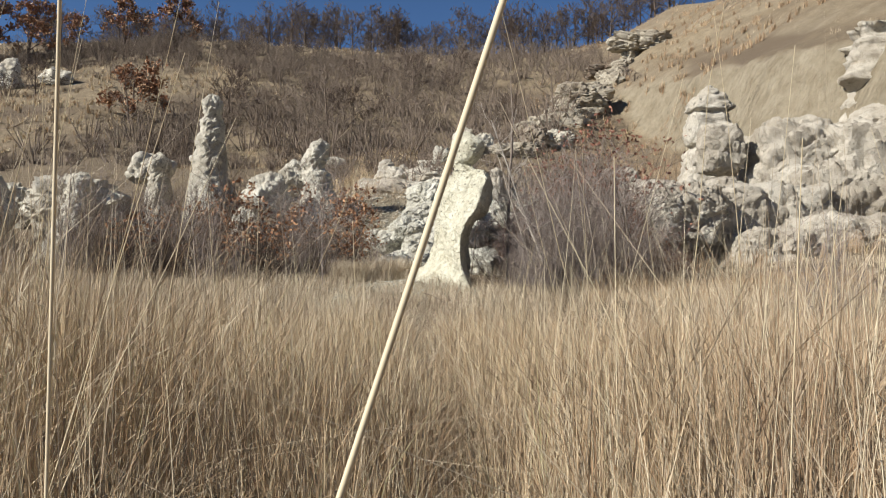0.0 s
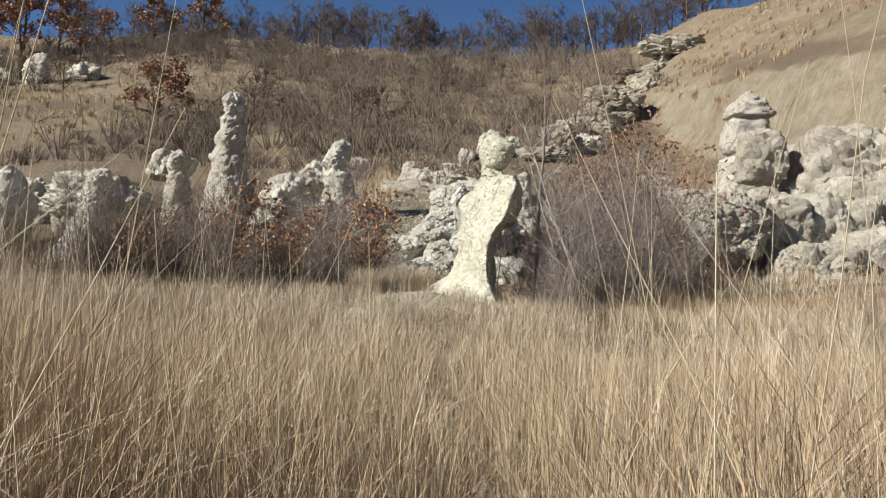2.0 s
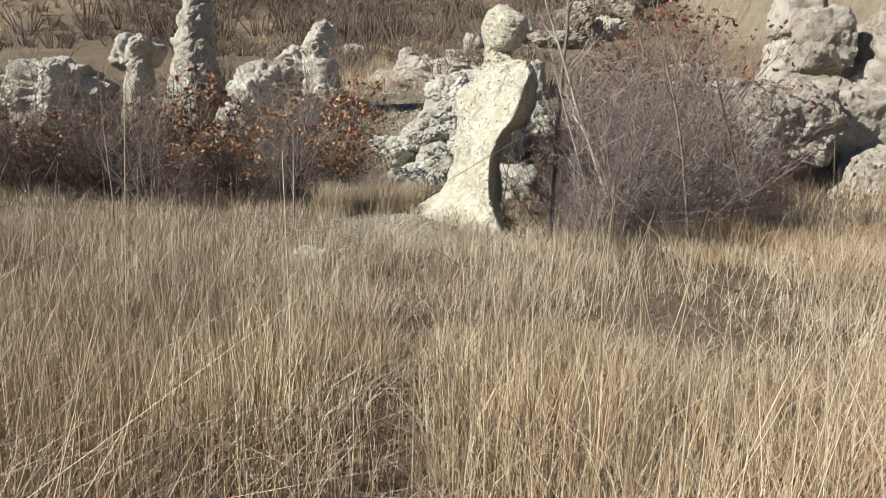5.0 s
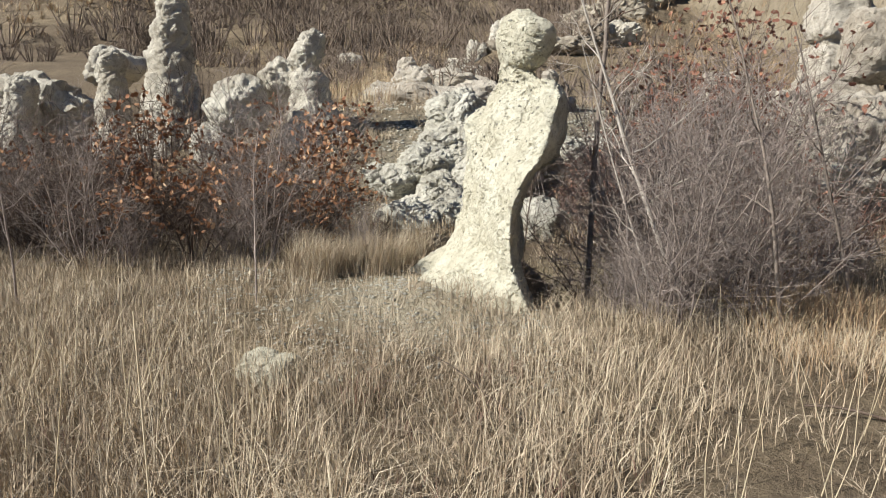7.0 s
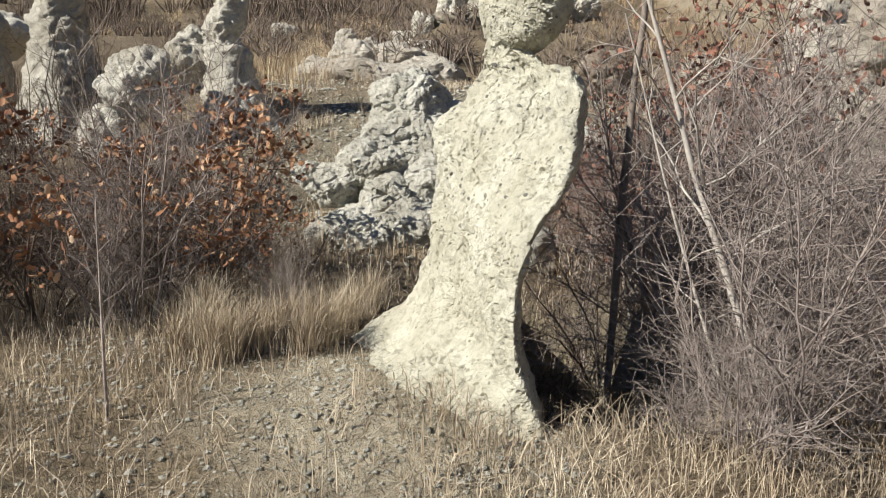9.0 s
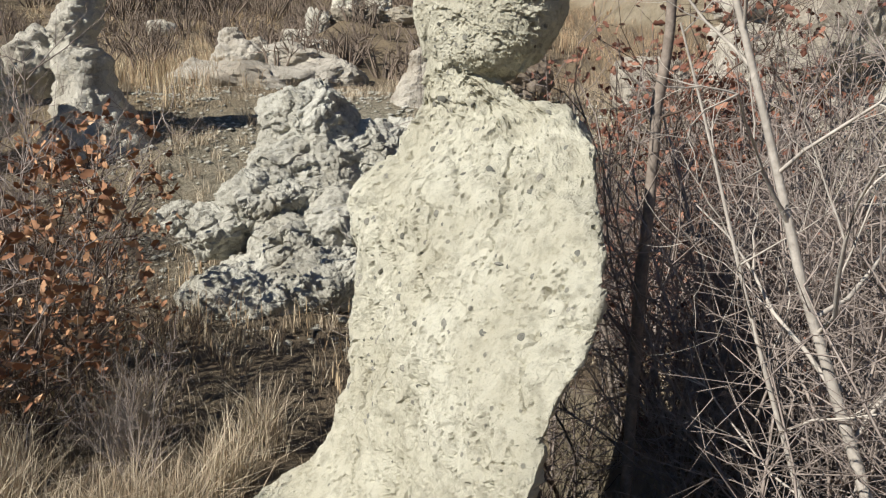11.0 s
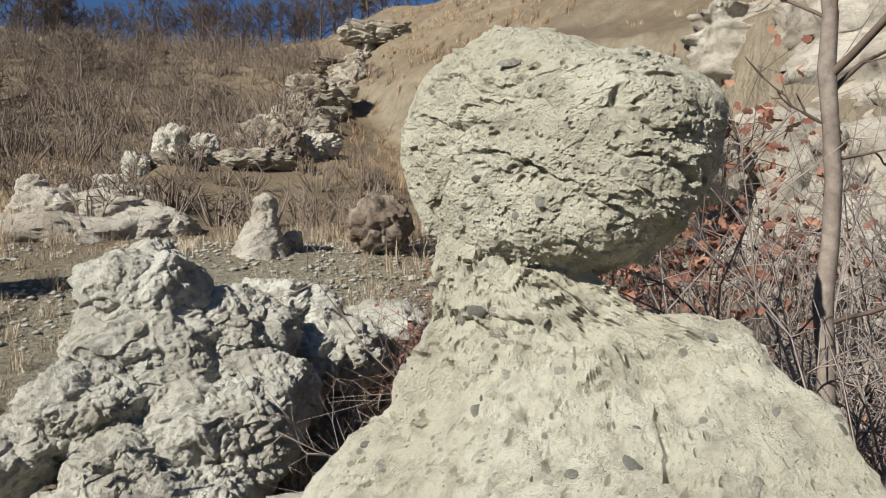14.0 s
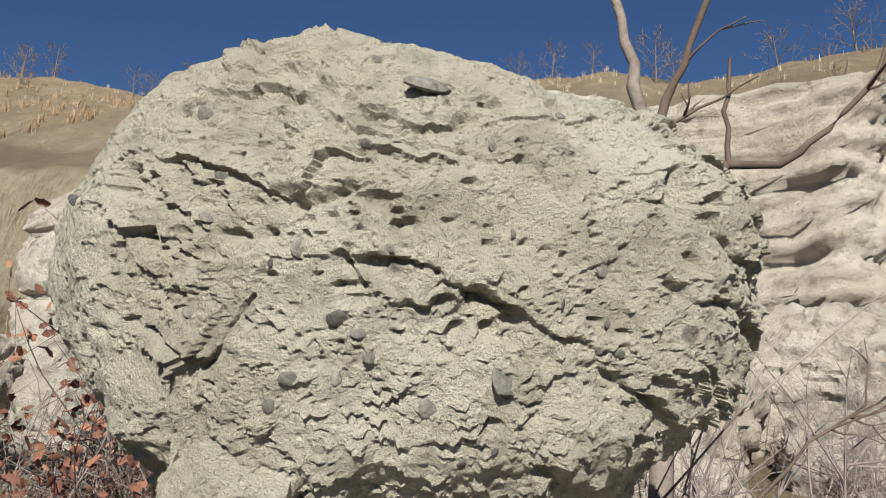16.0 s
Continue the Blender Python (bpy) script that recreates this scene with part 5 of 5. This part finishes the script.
def grass_field(name, n, area, height, width, material, label, seed, lean=0.16, keep=None, shape=1.0, clump=0.0):
    """Dry blades as bent tapered strips of two pieces."""
    r = np.random.RandomState(seed)
    x0, x1, y0, y1 = area
    x = r.uniform(x0, x1, n)
    y = r.uniform(y0, y1, n)
    if clump:
        k = max(1, int(n / clump))
        cx, cy = r.uniform(x0, x1, k), r.uniform(y0, y1, k)
        i = r.randint(0, k, n)
        x, y = cx[i] + r.normal(0, 0.06, n), cy[i] + r.normal(0, 0.06, n)
    h = height(x, y) * (0.4 + 0.8 * r.beta(2.2, 1.6, n))
    ok = h > 0.03
    if keep is not None:
        ok &= keep(x, y, r.uniform(0, 1, n))
    x, y, h = x[ok], y[ok], h[ok]
    n = len(x)
    z = land(x, y) - 0.02
    g = r.uniform(0, 2 * np.pi, n)
    t = np.abs(r.normal(0, lean, n))
    gust = 0.08
    dx, dy = np.cos(g) * t + gust * 0.5 * vnoise(x * 0.8, y * 0.8, 31), np.sin(g) * t
    f = r.uniform(0, np.pi, n)
    w = width * r.uniform(0.6, 1.4, n)
    wx, wy = np.cos(f) * w / 2, np.sin(f) * w / 2
    b = r.uniform(0.2, 1.0, n)
    P0 = np.stack([x, y, z], 1)
    P1 = np.stack([x + dx * h * 0.45, y + dy * h * 0.45, z + h * 0.55], 1)
    P2 = np.stack([x + dx * h * (1.0 + b), y + dy * h * (1.0 + b), z + h * (1 - 0.35 * t * b)], 1)
    W = np.stack([wx, wy, np.zeros(n)], 1)
    V = np.stack([P0 - W, P0 + W, P1 - W * 0.8, P1 + W * 0.8, P2], 1).reshape(-1, 3)
    o = (np.arange(n) * 5)[:, None]
    T = np.concatenate([o + np.array([[0, 1, 3]]), o + np.array([[0, 3, 2]]), o + np.array([[2, 3, 4]])])
    tagged(new(name, mesh_tris(name, V, T, material)), label, "grass", kind="stuff")


def tall(x, y):
    """Height of the meadow: tall at first, shorter towards the rocks."""
    h = np.interp(y, [-8, 4.5, 6.5, 8.5, 10, 11.5, 13.5, 17], [1.12, 1.08, 0.78, 0.42, 0.29, 0.23, 0.18, 0.20])
    h = h * (1 + 0.34 * vnoise(x * 0.6, y * 0.6, 21) + 0.28 * vnoise(x * 1.9, y * 1.9, 22) + 0.22 * vnoise(x * 5.0, y * 5.0, 24))
    trail = np.interp(y, [1.5, 5.8, 7.4, 8.6, 11, 13.6], [0.41, 0.37, 0.02, -0.09, -0.25, -0.43])
    h = h * (1 - 0.5 * np.exp(-((x - trail) / 0.15) ** 2))
    h = h * (1 - 0.65 * np.exp(-(((x - 1.7) / 0.85) ** 2 + ((y - 9.7) / 1.5) ** 2)))
    h = np.minimum(h, 0.50 + 1.3 * np.abs(x - trail))
    return h


def open_ground(x, y, u):
    bare = np.exp(-(((x - 1.55) / 0.55) ** 2 + ((y - 10.2) / 0.7) ** 2)) * 0.95
    bare = np.maximum(bare, np.exp(-(((x - 2.3) / 0.7) ** 2 + ((y - 11.2) / 0.8) ** 2)) * 0.95)
    bare = np.maximum(bare, 0.8 * np.exp(-(((x + 1.3) / 1.0) ** 2 + ((y - 12.4) / 0.6) ** 2)))
    bare = np.maximum(bare, 0.85 * sstep(11.0, 12.5, y) * np.exp(-((x + 0.9) / 0.8) ** 2))
    bare = np.maximum(bare, np.exp(-(((x - 0.2) / 0.9) ** 2 + ((y - 14.1) / 1.0) ** 2)) * 1.2)
    bare = np.maximum(bare, 1.2 * sstep(0.3, 0.5, x) * (1 - sstep(1.5, 1.8, x)) * sstep(12.9, 13.2, y) * (1 - sstep(16.0, 16.6, y)))
    bare = np.maximum(bare, 0.45 * sstep(17.0, 18.5, y) * sstep(-3.5, -1.5, x) * (1 - sstep(4, 7, x)))
    return u > bare


def meadow(x, y, u):
    return open_ground(x, y, u) & (vnoise(x * 1.1, y * 1.1, 23) + 1.2 > u * 1.1)


grass_field("meadow_grass", 125000, (-7.5, 8.5, 0.6, 9.5), tall, 0.0042, M_grass, "dense tall dry golden meadow grass", 101, 0.22, meadow)
grass_field("meadow_straw", 60000, (-7.5, 8.5, 0.8, 12.8), tall, 0.0036, M_straw, "grey-brown dry straw standing in the meadow", 102, 0.55, meadow)
grass_field("short_grass", 60000, (-7.5, 7.5, 8.5, 16.0), tall, 0.0045, M_straw, "short trampled dry grass", 103, 0.40, open_ground)
grass_field("meadow_plumes", 15000, (-7.5, 8.5, 2.2, 11.0), lambda x, y: tall(x, y) * 1.5 * (1 - 0.5 * np.exp(-((x - 0.25) / 0.4) ** 2)), 0.0035, M_straw, "taller thin stems over the meadow", 111, 0.26, lambda x, y, u: meadow(x, y, u) & (np.abs(x - 0.2) > 0.6))
grass_field("fallen_straw", 44000, (-6.5, 6.5, 4.5, 13.2), lambda x, y: 0.45 * tall(x, y) + 0.1, 0.005, M_straw, "fallen and broken straw lying over the grass", 112, 1.1, open_ground)
grass_field("red_weeds", 18000, (-5.5, 6.5, 1.9, 11.5), lambda x, y: 0.6 * tall(x, y), 0.006, M_redtwig, "dry red-brown weeds among the grass", 113, 0.4, lambda x, y, u: vnoise(x * 0.9, y * 0.9, 81) > 0.1 + 0.3 * u, clump=30)
grass_field("edge_grass", 9000, (2.0, 6.0, 11.2, 13.6), lambda x, y: 0.30 + 0.12 * vnoise(x * 1.5, y * 1.5, 65), 0.0045, M_grass, "golden dry grass along the thicket's edge", 115, 0.4, open_ground)
grass_field("far_meadow_grass", 50000, (-30, 30, -12, 14), tall, 0.010, M_grass, "tall dry meadow grass at the field's edges", 104, 0.12, lambda x, y, u: ((np.abs(x - 0.5) > 7) | (y < 0.6)) & (y < 8.5))


def patchy(x, y, u):
    return (vnoise(x * 0.25, y * 0.25, 41) + 0.5 * vnoise(x * 0.9, y * 0.9, 42) > u * 1.3 - 0.5) & open_ground(x, y, u)


grass_field("slope_grass", 100000, (-16, 12, 15.5, 46), lambda x, y: 0.42 + 0.25 * vnoise(x * 0.3, y * 0.3, 43), 0.009, M_grass, "tufts of dry tan grass on the slope", 105, 0.30, patchy, clump=14)
grass_field("hill_grass", 90000, (-65, 24, 42, 112), lambda x, y: 0.45 + 0.3 * vnoise(x * 0.1, y * 0.1, 44), 0.03, M_grass, "pale dry grass over the far hillside", 106, 0.35, lambda x, y, u: vnoise(x * 0.07, y * 0.09, 15) < 0.35 - 0.5 * u, clump=18)
grass_field("crest_grass", 30000, (9, 48, 2, 72), lambda x, y: 0.28 + 0.2 * vnoise(x * 0.2, y * 0.2, 46), 0.02, M_straw, "dry tan grass on the eastern hill", 107, 0.3, lambda x, y, u: (x > 17) & (vnoise(x * 0.15, y * 0.15, 47) > u - 0.7), clump=14)


def build_stalks():
    """Tall single pale stalks standing over the meadow."""
    rng = random.Random(55)
    S = Sticks()
    for n in range(900):
        x, y = rng.uniform(-6, 7), rng.uniform(1.9, 11.0)
        h = max(0.55, float(tall(x, y))) * rng.uniform(1.1, 1.9)
        if abs(x - 0.25) < 0.5:
            h = min(h, 0.8 if y < 4 else 0.55)
        z = land_at(x, y)
        way = Vector((rng.gauss(0, 0.2), rng.gauss(0, 0.16), 1))
        if abs(x - 0.3) < 0.8:
            way.x = abs(way.x) * (1 if x > 0.3 else -1)
        pts, rr = limb(rng, Vector((x, y, z - 0.05)), way, h, rng.uniform(0.002, 0.004), 0.0008, 0.04, 5)
        S.add(pts, rr, 4)
    tagged(new("tall_stalks", S.mesh("tall_stalks", M_stalk)), "single tall pale dry stalks above the meadow", "grass", kind="stuff")


build_stalks()


def scatter_gravel(name, n, area, sizes, material, label, seed, keep):
    """Loose little stones lying on the ground, in one mesh."""
    r = np.random.RandomState(seed)
    oct_v = np.array([(1, 0, 0), (0, 1, 0), (-1, 0, 0), (0, -1, 0), (0, 0, 0.8), (0, 0, -0.5)], float)
    oct_f = np.array([(0, 1, 4), (1, 2, 4), (2, 3, 4), (3, 0, 4), (1, 0, 5), (2, 1, 5), (3, 2, 5), (0, 3, 5)])
    x, y = r.uniform(area[0], area[1], n), r.uniform(area[2], area[3], n)
    ok = keep(x, y, r.uniform(0, 1, n))
    x, y = x[ok], y[ok]
    n = len(x)
    s = r.uniform(sizes[0], sizes[1], n) * r.uniform(0.4, 1.0, n)
    a = r.uniform(0, 6.283, n)
    j = oct_v[None] * (1 + r.uniform(-0.35, 0.35, (n, 6, 3)))
    ca, sa = np.cos(a)[:, None], np.sin(a)[:, None]
    V = np.stack([j[..., 0] * ca - j[..., 1] * sa, j[..., 0] * sa + j[..., 1] * ca, j[..., 2] * 0.6], -1) * s[:, None, None]
    V = V + np.stack([x, y, land(x, y) + 0.1 * s], -1)[:, None]
    T = (oct_f[None] + (np.arange(n) * 6)[:, None, None]).reshape(-1, 3)
    tagged(new(name, mesh_tris(name, V.reshape(-1, 3), T, material)), label, "gravel", kind="stuff")


scatter_gravel("slope_gravel", 9000, (-4, 6, 16.5, 27), (0.02, 0.09), M_mound, "loose grey gravel on the bare slope", 201, lambda x, y, u: vnoise(x * 0.6, y * 0.6, 61) > u * 1.2 - 0.7)
scatter_gravel("path_gravel", 5000, (-2.6, 0.6, 11.2, 14.2), (0.008, 0.035), M_mound, "small brown stones and crumbs on the trodden bank", 202, lambda x, y, u: vnoise(x * 1.2, y * 1.2, 62) > u * 1.2 - 0.7)
grass_field("bank_tufts", 26000, (-3.5, 6.5, 15.5, 28), lambda x, y: 0.30 + 0.15 * vnoise(x * 0.5, y * 0.5, 63), 0.006, M_straw, "scattered dry tufts on the gravel slope", 108, 0.45, lambda x, y, u: vnoise(x * 0.5, y * 0.5, 64) > u - 0.75, clump=40)


def dry_stalk(x, y, z, way, length, r):
    """One stalk that leans across the way."""
    rng = random.Random(int(x * 1000))
    S = Sticks()
    pts, rr = limb(rng, Vector((0, 0, 0)), Vector(way), length, r, r * 0.8, 0.0, 6)
    S.add(pts, rr, 5)
    ob = new("dry_stalk", S.mesh("dry_stalk", M_stalk))
    ob.location = (x, y, z)
    tagged(ob, "single pale dry stalk standing in the meadow", "grass stalk")


dry_stalk(-0.112, 1.545, 0.165, (0.315, 0.0, 1.0), 1.75, 0.0004)
dry_stalk(0.205, 1.780, land_at(0.2, 1.78), (0.022, 0.0, 1.0), 2.2, 0.0010)
dry_stalk(0.98, 4.3, land_at(0.98, 4.3), (-0.02, 0.05, 1.0), 1.75, 0.0022)
dry_stalk(-0.65, 8.6, land_at(-0.65, 8.6), (-0.05, 0.0, 1.0), 1.25, 0.0030)
dry_stalk(-1.75, 9.0, land_at(-1.75, 9.0), (0.02, 0.0, 1.0), 1.45, 0.0030)

grass_field("golden_clumps", 4200, (-1.9, -0.65, 13.7, 15.2), lambda x, y: 0.42 + 0.0 * x, 0.004, M_straw, "golden dry grass clumps beside the hoodoo's foot", 114, 0.35, None, clump=300)
place(bare_c, -1.2, 14.6, 0.5, 30)


def fallen_twig(a, e, r):
    """A dead twig lying across the grass."""
    rng = random.Random(5)
    S = Sticks()
    a, e = Vector(a), Vector(e)
    pts = [a.lerp(e, k / 6) + Vector((0, 0, 0.02 * math.sin(k * 1.3))) - a for k in range(7)]
    S.add(pts, [r * (0.5 + 0.5 * k / 6) for k in range(7)], 5)
    ob = new("fallen_twig", S.mesh("fallen_twig", M_darktwig))
    ob.location = a
    tagged(ob, "dark dead twig lying across dry grass", "twig")


fallen_twig((-0.21, 11.26, land_at(-0.21, 11.26) + 0.16), (0.47, 10.61, land_at(0.47, 10.61) + 0.0), 0.006)
fallen_twig((1.95, 11.2, land_at(1.95, 11.2) + 0.03), (2.75, 10.95, land_at(2.75, 10.95) + 0.02), 0.014)
